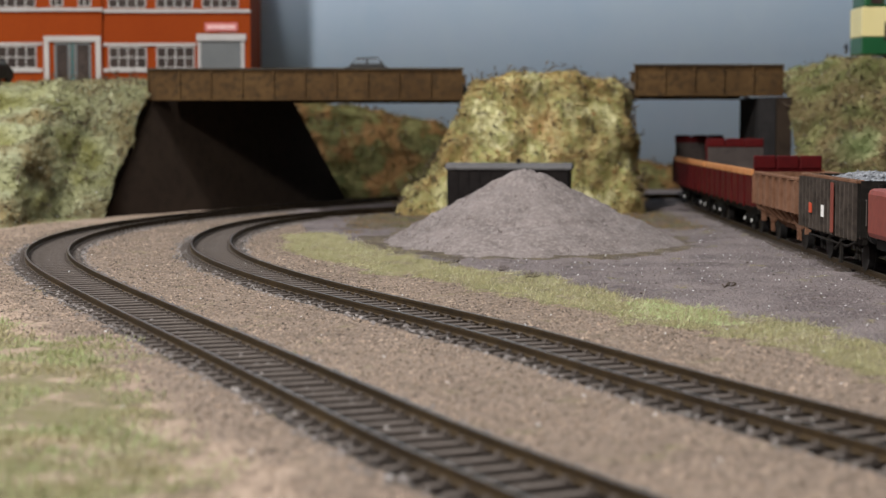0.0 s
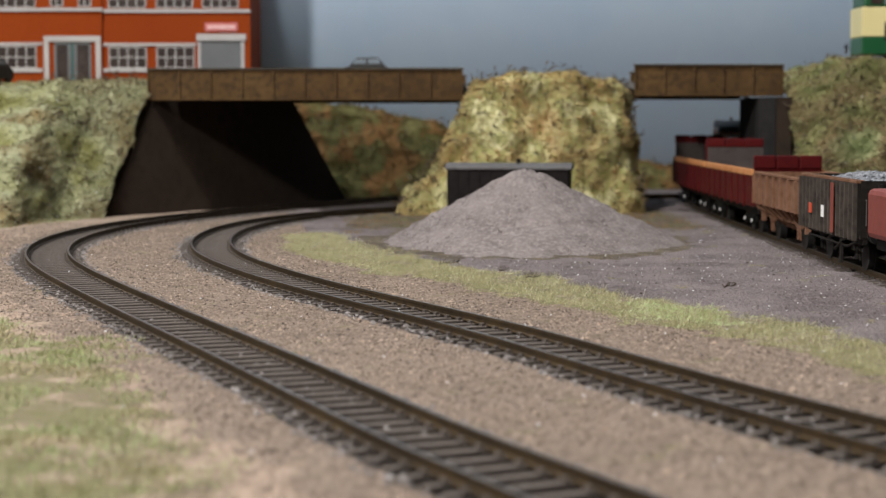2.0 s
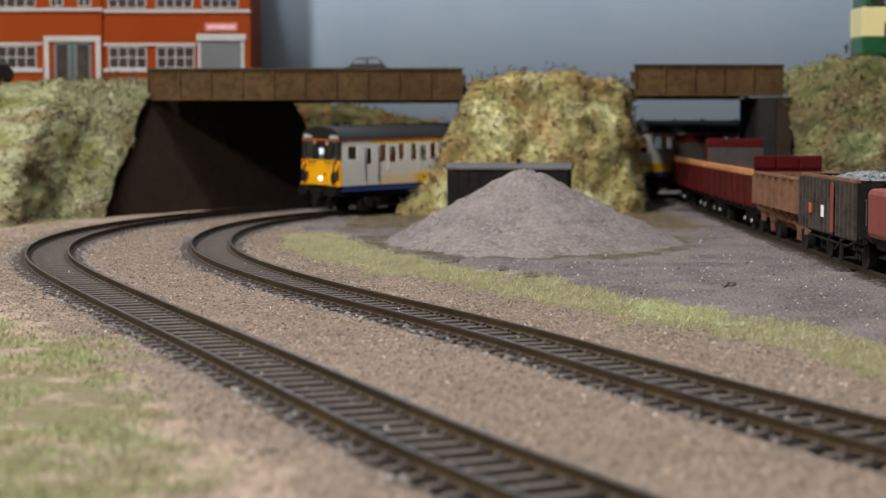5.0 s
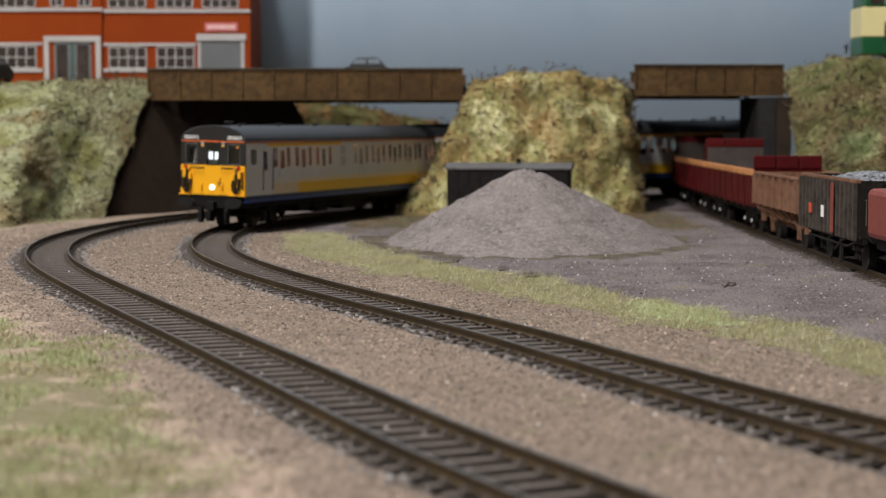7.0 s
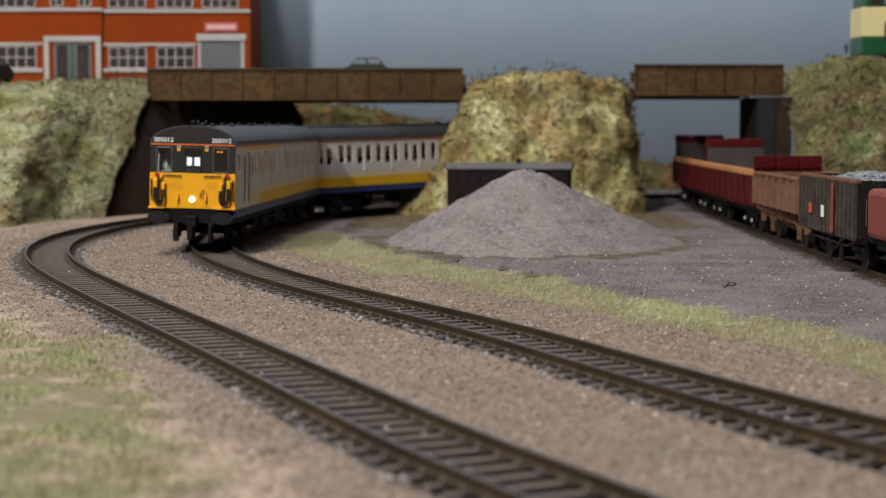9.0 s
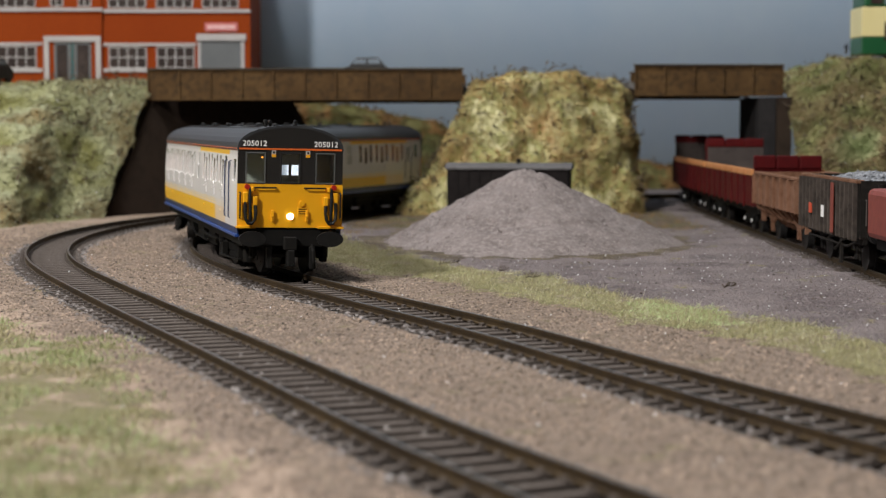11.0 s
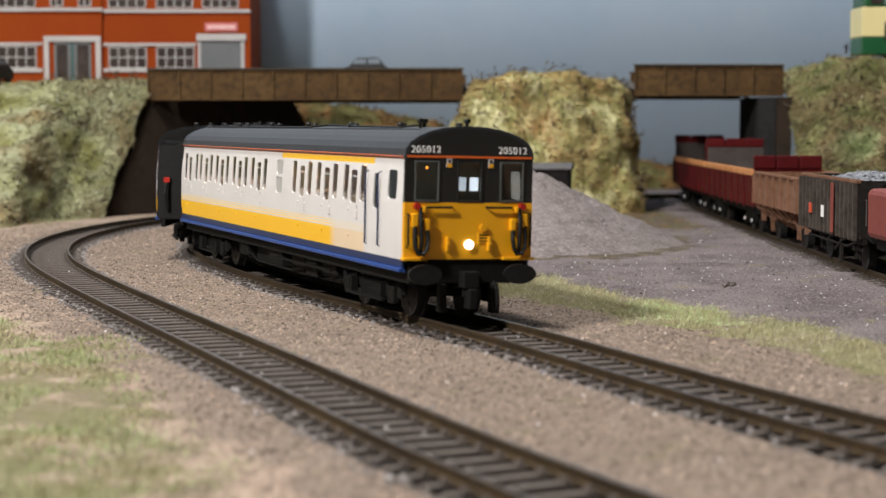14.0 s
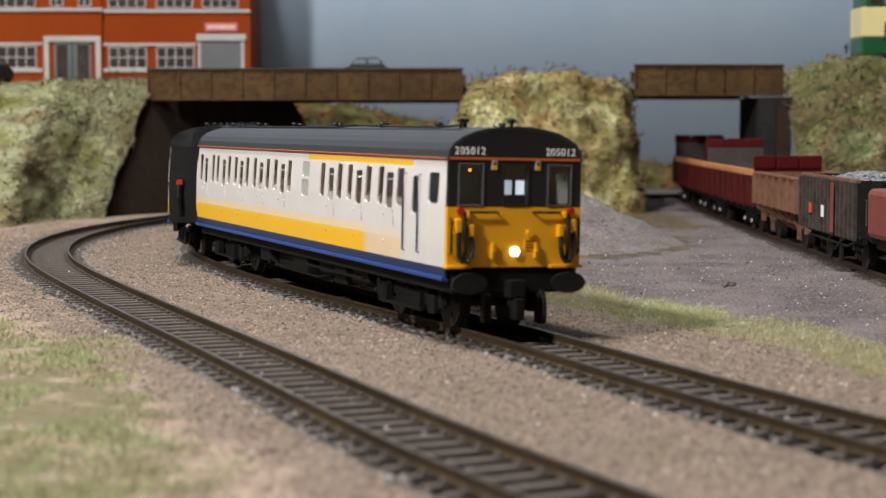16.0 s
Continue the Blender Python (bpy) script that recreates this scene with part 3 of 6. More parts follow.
def bank(name, rows, label, material, tuft_label, seed, rough=4.0, n_tufts=4000, size=(1.2, 3.2), sub=10, base_mat=None):
    """A lumpy bank lofted through rows of points (each row from foot to top to back)."""
    R = np.array(rows, float)
    nr, nc = R.shape[0], R.shape[1]

    def refine(A, k):
        t = np.linspace(0, A.shape[0] - 1, (A.shape[0] - 1) * k + 1)
        i = np.clip(t.astype(int), 0, A.shape[0] - 2)
        f = (t - i)[:, None, None]
        f = f * f * (3 - 2 * f) * 0.5 + f * 0.5
        return A[i] * (1 - f) + A[i + 1] * f
    A = refine(R, sub)
    A = np.swapaxes(refine(np.swapaxes(A, 0, 1), sub), 0, 1)
    ni, nj = A.shape[:2]
    du = np.gradient(A, axis=0)
    dv = np.gradient(A, axis=1)
    N = np.cross(du, dv)
    N /= np.linalg.norm(N, axis=2)[:, :, None] + 1e-9
    if N[:, : max(2, nj // 3), 1].mean() > 0:
        N = -N
    for i in range(ni):
        for j in range(nj):
            x, y, z = A[i, j]
            h = noise.noise((x / 22 + seed, y / 22, z / 22)) * rough + noise.noise((x / 8, y / 8 + seed, z / 8)) * rough * 0.45 + noise.noise((x / 3.6, y / 3.6 + seed, z / 3.6)) * rough * 0.24
            A[i, j] += N[i, j] * h * (0.3 if j == 0 else 1.0)
    V = A.reshape(-1, 3)
    F = [(i * nj + j, (i + 1) * nj + j, (i + 1) * nj + j + 1, i * nj + j + 1) for i in range(ni - 1) for j in range(nj - 1)]
    ob = obj(name, V.tolist(), F, base_mat or material, smooth=True)
    tagged(ob, label, "embankment", kind="structure")
    rng = np.random.default_rng(int(seed * 10) + 3)
    a, b = rng.uniform(0, ni - 1.001, n_tufts), rng.uniform(0, (nj - 1.001), n_tufts)
    i, j = a.astype(int), b.astype(int)
    fa, fb = (a - i)[:, None], (b - j)[:, None]
    Pp = A[i, j] * (1 - fa) * (1 - fb) + A[i + 1, j] * fa * (1 - fb) + A[i, j + 1] * (1 - fa) * fb + A[i + 1, j + 1] * fa * fb
    clumps(name + "_tufts", Pp, N[i, j], rng.uniform(size[0], size[1], n_tufts), material, tuft_label, int(seed * 7) + 1)
    k = n_tufts // 9
    chips("foam_lumps", Pp[:k] + N[i, j][:k] * 0.5, rng.uniform(0.5, 1.0, k) * np.where(rng.uniform(0, 1, k) > 0.9, 1.9, 1.0), material, "crumbs of coloured foam scatter on " + label.split(" ", 1)[1], int(seed * 5), "foliage")
    q = n_tufts // 60
    tip = Pp[-q:] + N[i, j][-q:] * rng.uniform(1.0, 3.4, (q, 1))
    clumps("dead_twigs", tip, N[i, j][-q:], rng.uniform(1.4, 3.6, q), M_TWIG, "dark dead twigs caught in the foliage", int(seed * 3), 3)
    g = n_tufts // 420
    chips("foliage_glints", Pp[k:k + g] + N[i, j][k:k + g] * 1.4, rng.uniform(0.25, 0.6, g), M_SPARK, "tiny glinting pale crystals in the foliage", int(seed * 9))
    return ob


M_TWIG = surface("dead_twig", (0.05, 0.035, 0.02), (0.09, 0.065, 0.04), None, 60.0, 300.0, 0.9, island=0.4)
G0 = GROUND - 2
bank("embankment_left", [
    [(-420, 905, G0), (-420, 960, 30), (-420, 1040, 60), (-420, 1110, 78), (-420, 1180, 79), (-420, 1300, 79)],
    [(-330, 900, G0), (-330, 955, 30), (-330, 1035, 60), (-330, 1100, 78), (-330, 1180, 79), (-330, 1300, 79)],
    [(-240, 915, G0), (-242, 968, 30), (-245, 1035, 58), (-245, 1085, 78), (-245, 1180, 79), (-245, 1300, 79)],
    [(-229, 985, G0), (-230, 1030, 25), (-227, 1062, 52), (-217, 1085, 76), (-212, 1180, 79), (-212, 1300, 79)],
    [(-204, 1006, G0), (-200, 1026, 20), (-192, 1047, 48), (-186, 1064, 70), (-192, 1180, 78), (-190, 1300, 78)],
], "pale grassy embankment under the brick building", M_PALE, "pale green and russet scatter foliage on the embankment", 1.3, 8.0, 52000, (0.45, 1.5))
bank("embankment_middle", [
    [(-30, 1030, G0), (-27, 1045, 2), (-22, 1062, 6), (-20, 1080, 4), (-18, 1092, G0)],
    [(-14, 1026, G0), (-8, 1044, 18), (-2, 1056, 34), (2, 1070, 34), (2, 1096, G0)],
    [(8, 1028, G0), (13, 1040, 42), (17, 1052, 76), (20, 1072, 78), (20, 1104, G0)],
    [(45, 1032, G0), (46, 1042, 44), (48, 1052, 80), (50, 1080, 82), (48, 1118, G0)],
    [(85, 1040, G0), (85, 1048, 44), (84, 1056, 81), (84, 1090, 83), (84, 1135, G0)],
    [(118, 1055, G0), (116, 1060, 42), (112, 1066, 77), (112, 1098, 79), (112, 1146, G0)],
    [(128, 1075, G0), (124, 1078, 36), (118, 1082, 70), (118, 1105, 72), (118, 1148, G0)],
    [(126, 1110, G0), (122, 1112, 36), (117, 1114, 68), (116, 1120, 68), (116, 1150, G0)],
], "steep grassy cutting side between two bridges", M_BANK, "olive, straw and brown scatter foliage on the cutting", 2.7, 6.5, 52000, (0.4, 1.35))
bank("embankment_right", [
    [(216, 1010, G0), (215, 1020, 25), (214, 1032, 52), (213, 1045, 72), (213, 1120, 74), (213, 1250, 74)],
    [(240, 990, G0), (240, 1005, 28), (240, 1022, 58), (240, 1040, 80), (240, 1120, 82), (240, 1250, 82)],
    [(265, 985, G0), (265, 1002, 32), (265, 1022, 64), (262, 1042, 91), (262, 1120, 93), (262, 1250, 92)],
    [(310, 980, G0), (310, 1000, 32), (310, 1022, 66), (310, 1042, 93), (310, 1120, 95), (310, 1250, 95)],
    [(430, 980, G0), (430, 1000, 32), (430, 1022, 66), (430, 1042, 93), (430, 1120, 95), (430, 1250, 95)],
], "tall grassy embankment behind the siding wagons", M_SHADY, "olive and straw scatter foliage on the tall embankment", 3.9, 7.0, 32000, (0.45, 1.5))
bank("embankment_rear", [
    [(-125, 1236, G0), (-126, 1248, 34), (-128, 1262, 64), (-128, 1290, 68), (-128, 1316, 66)],
    [(-72, 1262, G0), (-76, 1274, 34), (-80, 1286, 62), (-80, 1304, 66), (-80, 1326, 64)],
    [(-25, 1300, G0), (-28, 1308, 30), (-30, 1316, 55), (-30, 1324, 58), (-30, 1336, 56)],
    [(30, 1336, G0), (28, 1340, 22), (28, 1344, 40), (28, 1348, 42), (28, 1354, 40)],
    [(110, 1354, G0), (110, 1357, 12), (110, 1360, 24), (110, 1364, 26), (110, 1370, 24)],
    [(200, 1366, G0), (200, 1370, 8), (200, 1376, 16), (200, 1382, 18), (200, 1388, 17)],
    [(420, 1406, G0), (420, 1410, 6), (420, 1416, 13), (420, 1422, 13), (420, 1430, 12)],
], "russet and green bank beyond the tracks", M_RUST, "russet, olive and green scatter foliage on the far bank", 5.1, 5.5, 26000, (0.5, 1.6))

# ---- backdrop board ----
plan = np.array([(-900, 1314), (-400, 1316), (-200, 1320), (-120, 1326), (40, 1358), (200, 1390), (420, 1434), (900, 1530)], float)
for _ in range(3):
    plan = np.concatenate([plan[:1], np.stack([plan[:-1] * 0.75 + plan[1:] * 0.25, plan[:-1] * 0.25 + plan[1:] * 0.75], 1).reshape(-1, 2), plan[-1:]])
nb = len(plan)
bv = [(x, y + dy, z) for dy, z in ((0, -30), (0, 560), (9, 560), (9, -30)) for x, y in plan]
bf = [(k * nb + i, ((k + 1) % 4) * nb + i, ((k + 1) % 4) * nb + i + 1, k * nb + i + 1) for k in range(4) for i in range(nb - 1)]
bf += [tuple(k * nb for k in range(4)), tuple(k * nb + nb - 1 for k in reversed(range(4)))]
bd = tagged(obj("backdrop", bv, bf, M_SKY, smooth=True), "plain blue-grey painted sky backdrop board", "backdrop", kind="structure")
bd.data.polygons.foreach_set("use_smooth", [k < nb - 1 for k in range(len(bd.data.polygons))])

# ---- abutment and pier ----
def slab(name, a, b_, c, d, t, material, label, category):
    """A thick wall panel: corners a b_ (top) c d (bottom), thickness t towards the back."""
    P = [Vector(v) for v in (a, b_, c, d)]
    n = (P[1] - P[0]).cross(P[3] - P[0]).normalized()
    if n.y < 0:
        n = -n
    V = [tuple(p) for p in P] + [tuple(p + n * t) for p in P]
    F = [(0, 3, 2, 1), (4, 5, 6, 7), (0, 1, 5, 4), (1, 2, 6, 5), (2, 3, 7, 6), (3, 0, 4, 7)]
    ob = obj(name, V, F, material)
    return tagged(ob, label, category)


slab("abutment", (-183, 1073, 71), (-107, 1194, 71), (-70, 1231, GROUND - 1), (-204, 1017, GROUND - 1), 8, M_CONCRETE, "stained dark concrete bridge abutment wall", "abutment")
pier = thing("bridge_pier", "dark grey bridge pier with pale edge", "pier")
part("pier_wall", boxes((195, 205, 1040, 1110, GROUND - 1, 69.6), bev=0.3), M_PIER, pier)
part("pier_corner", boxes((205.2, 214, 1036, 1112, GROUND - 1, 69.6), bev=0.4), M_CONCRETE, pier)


# ---- girder bridges ----
def bridge(x0, x1, y, z0, z1, panels, label, yaw):
    t = thing("girder_bridge", label, "bridge", "road bridges", m=pose((x0 + x1) / 2 * MM, y * MM, 0, 0, 0, yaw))
    h = (x1 - x0) / 2
    for yy in (0, 150):
        a0 = -h + (14 if yy else 0)
        g = part("girder", boxes((a0, h, yy + 0.9, yy + 2.2, z0, z1 - 1.2), (a0, h, yy, yy + 3, z0, z0 + 1.3), bev=0.15), M_GIRDER, t)
        part("capping", boxes((a0 - 0.4, h + 0.4, yy - 0.5, yy + 3.6, z1 - 1.2, z1), bev=0.2), M_GIRDERTOP, g)
        for k in range(panels + 1):
            x = a0 + 0.6 + (h - a0 - 1.2) * k / panels
            part("stiffener", boxes((x - 0.55, x + 0.55, yy - 0.35, yy + 0.95, z0 + 1.3, z1 - 1.2)), M_GIRDER, g)
    # deck depth is made up: carried far back to shade the train behind
    part("deck", boxes((-h + 14, h, 3.2, 149.8, z0 + 6.5, z0 + 11.2)), M_ROAD, t, "grey road deck")
    return t


bridge(-187, 12.5, 1066, 68.0, 88.4, 10, "long rusty brown plate girder road bridge", -1.5)
bridge(118.5, 210.5, 1045, 70.3, 90.0, 5, "short rusty brown plate girder road bridge", 0)

p = pick((-64, 150, 840, 1060), 40000, 51, lambda p, r: masks(p)[3] * 0.8 > r.uniform(0.05, 1, len(p)))[:9000]
blades("verge_scrub", [(x, y, ground_at(x, y) - 0.2) for x, y in p], np.random.default_rng(5).uniform(0.6, 2.6, len(p)), M_RUST, "brown and olive scrub at the foot of the cutting", 52, 0.2, 1.2)
p = pick((-290, -150, 870, 1090), 50000, 53, lambda p, r: (masks(p)[2] * 0.9 > r.uniform(0.05, 1, len(p))) & (p[:, 1] > 860))[:9000]
blades("bank_foot_grass", [(x, y, ground_at(x, y) - 0.2) for x, y in p], np.random.default_rng(6).uniform(0.8, 3.6, len(p)), M_PALE, "pale grass at the foot of the embankment", 54, 0.3, 1.0)
# unseen slab added over the hidden track to keep light off the train
road = thing("road", "unseen grey slab added between the bridges to shade the track", "road", kind="structure")
part("shade_slab", boxes((16, 128, 1084, 1200, 75.5, 79.5)), M_ROAD, road)
chip = tagged(obj("backdrop_mark", [(335, 1413, 118), (337.2, 1413.4, 120.5), (336.4, 1413.2, 114.5), (335, 1415, 118), (337.2, 1415.4, 120.5), (336.4, 1415.2, 114.5)],
                  [(0, 1, 2), (5, 4, 3), (0, 3, 4, 1), (1, 4, 5, 2), (2, 5, 3, 0)], M_BLACK), "small dark chip on the painted backdrop", "mark")
rq = np.random.default_rng(41)
sp = [(49, 345, GROUND + 0.8), (60, 317, GROUND + 0.8)]
ss = [0.9, 1.1]
for k in range(130):
    y = rq.uniform(240, 720)
    sp.append((rq.uniform(-0.25, 0.25) * y, y, GROUND + 0.4))
    ss.append(rq.uniform(0.16, 0.42))
for k in range(420):
    x, y = rq.uniform(25, 190), rq.uniform(420, 900)
    if masks(np.array([(x, y)]))[1][0] > 0.8 and math.hypot((x - 39) / 82, (y - 803) / 96) > 1:
        sp.append((x, y, GROUND + 0.6))
        ss.append(rq.uniform(0.15, 0.38))
chips("pale_crystals", sp, ss, M_SPARK, "tiny glinting pale crystals scattered on the ground", 42)
tw = [(x, y) for x, y in np.stack([rq.uniform(20, 170, 900), rq.uniform(430, 760, 900)], 1)]
tm = masks(np.array(tw))
tw = [p_ for p_, a_, b_ in zip(tw, tm[1], tm[0]) if a_ > 0.7 and b_ < 0.3][:260]
blades("yard_fibres", [(x, y, ground_at(x, y) + 0.7) for x, y in tw], rq.uniform(1.0, 5.0, len(tw)), M_WAGDARK, "dark fibres and twigs lying in the yard", 43, 0.16, 3.0, "debris", 0.06)


def sprig(x, y, size, turn):
    """A dark forked twig lying in the grass."""
    r = random.Random(int(x * 7 + y))
    t = thing("twig", "dark dried twig lying in the grass strip", "twig", "twigs", m=pose(x * MM, y * MM, (GROUND + 1.6) * MM, 0, 0, turn))
    main = [(-size, 0, 0), (-size * 0.4, r.uniform(-0.5, 0.5), 0.7), (size * 0.2, r.uniform(-0.6, 0.6), 0.5), (size, 0.3, 1.2)]
    part("stem", path_rod(main, 0.16), M_TWIG, t)
    for k in range(7):
        u = -size + 2 * size * (k + 0.6) / 7.5
        part("branch", path_rod([(u, 0, 0.5), (u + r.uniform(-0.4, 0.9), r.uniform(-0.8, 0.8), 1.0 + r.uniform(0, 0.9)), (u + r.uniform(0.2, 1.4), r.uniform(-1.3, 1.3), 1.2 + r.uniform(0, 1.2))], 0.13, 5), M_TWIG, t)


sprig(2.5, 655, 4.2, 12)
sprig(31.5, 594, 3.0, -35)
sprig(22.0, 620, 1.8, 40)
sprig(96.0, 560, 2.2, 5)

# ---- spoil heap ----
def heap_mesh():
    bm = bmesh.new()
    rings, seg = 46, 120
    grid = []
    for i in range(rings + 1):
        r = i / rings
        row = []
        for k in range(seg):
            a = 6.28318 * k / seg
            rx = 69 + 8 * max(0.0, math.cos(a - 0.25)) ** 3
            x, y = r * rx * math.cos(a), r * 96 * math.sin(a)
            z = 37.5 * ((1 - r) ** 1.12 * 0.92 + 0.08 * (1 - r * r))
            z -= 2.2 * math.exp(-(r / 0.07) ** 2)
            z += (1.9 * noise.noise((x / 17, y / 17, 1)) + 1.4 * noise.noise((x / 6, y / 6, 4)) + 0.9 * noise.noise((x / 2.4, y / 2.4, 7))) * min(1, 4 * (1 - r) + 0.15)
            row.append(bm.verts.new((x, y, z - 0.6)))
        grid.append(row)
    for i in range(rings):
        for k in range(seg):
            a, b_, c, d = grid[i][k], grid[i][(k + 1) % seg], grid[i + 1][(k + 1) % seg], grid[i + 1][k]
            bm.faces.new((a, d, c, b_))
    return bm


heap = part("heap", heap_mesh(), M_HEAP, None, smooth=True)
heap.matrix_world = pose(39.5 * MM, 803 * MM, GROUND * MM)
tagged(heap, "pale mauve-grey conical heap of fine spoil", "heap")
rg = np.random.default_rng(21)
hp = []
while len(hp) < 2600:
    a, r = rg.uniform(0, 6.283), rg.uniform(0.1, 1.0) ** 0.6
    x, y = r * 70 * math.cos(a), r * 95 * math.sin(a)
    hp.append((39.5 + x, 803 + y, GROUND + 37.5 * ((1 - r) ** 1.12 * 0.92 + 0.08 * (1 - r * r)) - 0.3))
chips("heap_grit", hp, rg.uniform(0.2, 0.6, len(hp)), M_HEAPCHIP, "grey crumbs lying on the spoil heap", 22)

# ---- grounded van body used as a shed ----
shed = thing("grounded_van", "dark grounded van body with grey roof behind heap", "shed", m=pose(36 * MM, 935 * MM, GROUND * MM, 0, 0, -7))
part("body", boxes((-34, 34, 0, 30, -0.5, 31.2), bev=0.3), M_SHEDWALL, shed)
for k in range(11):
    part("plank", boxes((-33.5 + k * 6.1, -33.5 + k * 6.1 + 5.7, -0.5, 0.1, 0, 30.6)), M_SHEDWALL, shed)
bm = bmesh.new()
pr = [(-1.2, 31.0), (-1.2, 32.0), (6, 33.6), (15, 34.4), (24, 33.6), (31.2, 32.0), (31.2, 31.0)]
va = [bm.verts.new((-35.3, y, z)) for y, z in pr]
vb = [bm.verts.new((35.3, y, z)) for y, z in pr]
for k in range(len(pr)):
    bm.faces.new((va[k], va[(k + 1) % len(pr)], vb[(k + 1) % len(pr)], vb[k]))
bm.faces.new(va[::-1]), bm.faces.new(vb)
part("roof", bm, M_SHEDROOF, shed, "grey curved roof")
part("vent", rods(((5, 12, 33.5), (5, 12, 36.8), 1.2)), M_BLACK, shed)

# ---- brick building ----
bld = thing("brick_building", "red brick office building with white trim", "building", m=pose(-139 * MM, 1222 * MM, 79.0 * MM))
part("wall", boxes((-320, 0, 0, 70, -4, 116)), M_BRICK, bld)
part("roof", boxes((-321.5, 1.5, -1.5, 71.5, 116, 118.5)), M_ROOFBLD, bld)
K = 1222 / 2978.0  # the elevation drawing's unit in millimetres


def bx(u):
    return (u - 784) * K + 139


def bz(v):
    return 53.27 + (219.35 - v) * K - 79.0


def window(parent, u0, u1, v0, v1, cols, rows_, depth=0.6):
    w = part("window", boxes((bx(u0), bx(u1), -0.25, 0.4, bz(v1), bz(v0))), M_WINDOW, parent, "dark glazed white framed window")
    fr = []
    t = 0.75
    for k in range(cols + 1):
        x = bx(u0) + (bx(u1) - bx(u0)) * k / cols
        fr.append((x - t / 2, x + t / 2, -0.9, -0.1, bz(v1), bz(v0)))
    part("frame", boxes(*fr), M_WHITE, w)
    fr = []
    for k in range(rows_ + 1):
        z = bz(v1) + (bz(v0) - bz(v1)) * k / rows_
        fr.append((bx(u0), bx(u1), -0.85, -0.15, z - t / 2, z + t / 2))
    part("glazing_bar", boxes(*fr), M_WHITE, w)


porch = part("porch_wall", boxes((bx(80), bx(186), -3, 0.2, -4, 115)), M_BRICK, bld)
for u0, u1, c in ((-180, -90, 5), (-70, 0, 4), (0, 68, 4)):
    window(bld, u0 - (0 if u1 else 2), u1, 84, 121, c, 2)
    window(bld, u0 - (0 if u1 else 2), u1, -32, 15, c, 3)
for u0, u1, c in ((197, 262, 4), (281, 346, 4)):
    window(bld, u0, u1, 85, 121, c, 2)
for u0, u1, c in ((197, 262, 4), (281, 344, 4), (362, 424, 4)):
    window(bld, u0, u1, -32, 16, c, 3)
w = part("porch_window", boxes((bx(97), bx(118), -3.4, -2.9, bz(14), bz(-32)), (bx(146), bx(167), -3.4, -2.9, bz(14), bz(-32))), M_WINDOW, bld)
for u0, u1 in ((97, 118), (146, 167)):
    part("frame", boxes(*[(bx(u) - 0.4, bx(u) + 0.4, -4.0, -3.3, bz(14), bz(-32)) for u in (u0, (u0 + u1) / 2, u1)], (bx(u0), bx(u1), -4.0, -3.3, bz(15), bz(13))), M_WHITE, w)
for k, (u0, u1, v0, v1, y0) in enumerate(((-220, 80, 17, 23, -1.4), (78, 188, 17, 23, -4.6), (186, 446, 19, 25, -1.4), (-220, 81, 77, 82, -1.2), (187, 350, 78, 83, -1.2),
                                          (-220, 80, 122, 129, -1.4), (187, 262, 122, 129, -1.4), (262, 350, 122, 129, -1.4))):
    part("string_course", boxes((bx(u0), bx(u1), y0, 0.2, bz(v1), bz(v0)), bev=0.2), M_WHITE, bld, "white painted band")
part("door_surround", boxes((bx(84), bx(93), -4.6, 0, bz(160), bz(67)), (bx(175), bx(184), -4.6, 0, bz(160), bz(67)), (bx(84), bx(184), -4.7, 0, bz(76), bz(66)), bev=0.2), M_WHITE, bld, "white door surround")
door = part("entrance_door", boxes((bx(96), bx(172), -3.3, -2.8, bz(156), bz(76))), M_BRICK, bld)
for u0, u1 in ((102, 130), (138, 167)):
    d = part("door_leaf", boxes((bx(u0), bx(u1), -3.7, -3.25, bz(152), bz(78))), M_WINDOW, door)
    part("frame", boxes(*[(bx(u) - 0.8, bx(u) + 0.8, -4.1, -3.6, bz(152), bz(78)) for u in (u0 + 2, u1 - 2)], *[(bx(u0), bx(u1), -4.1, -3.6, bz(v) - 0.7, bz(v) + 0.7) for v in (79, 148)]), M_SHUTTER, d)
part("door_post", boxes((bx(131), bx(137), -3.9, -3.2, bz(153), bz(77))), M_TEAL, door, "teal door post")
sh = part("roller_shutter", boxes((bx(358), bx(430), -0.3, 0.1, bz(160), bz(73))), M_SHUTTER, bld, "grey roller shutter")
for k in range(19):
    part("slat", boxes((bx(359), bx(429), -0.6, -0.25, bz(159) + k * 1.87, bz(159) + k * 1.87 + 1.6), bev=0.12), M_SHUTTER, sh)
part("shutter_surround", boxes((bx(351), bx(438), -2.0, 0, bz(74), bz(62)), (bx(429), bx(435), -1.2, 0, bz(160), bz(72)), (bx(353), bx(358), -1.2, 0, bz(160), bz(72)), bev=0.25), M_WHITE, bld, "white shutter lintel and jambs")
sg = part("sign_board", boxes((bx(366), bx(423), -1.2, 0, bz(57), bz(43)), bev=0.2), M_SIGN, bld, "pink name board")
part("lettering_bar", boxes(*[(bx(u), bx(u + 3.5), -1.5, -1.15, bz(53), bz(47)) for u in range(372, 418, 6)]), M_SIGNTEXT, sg)


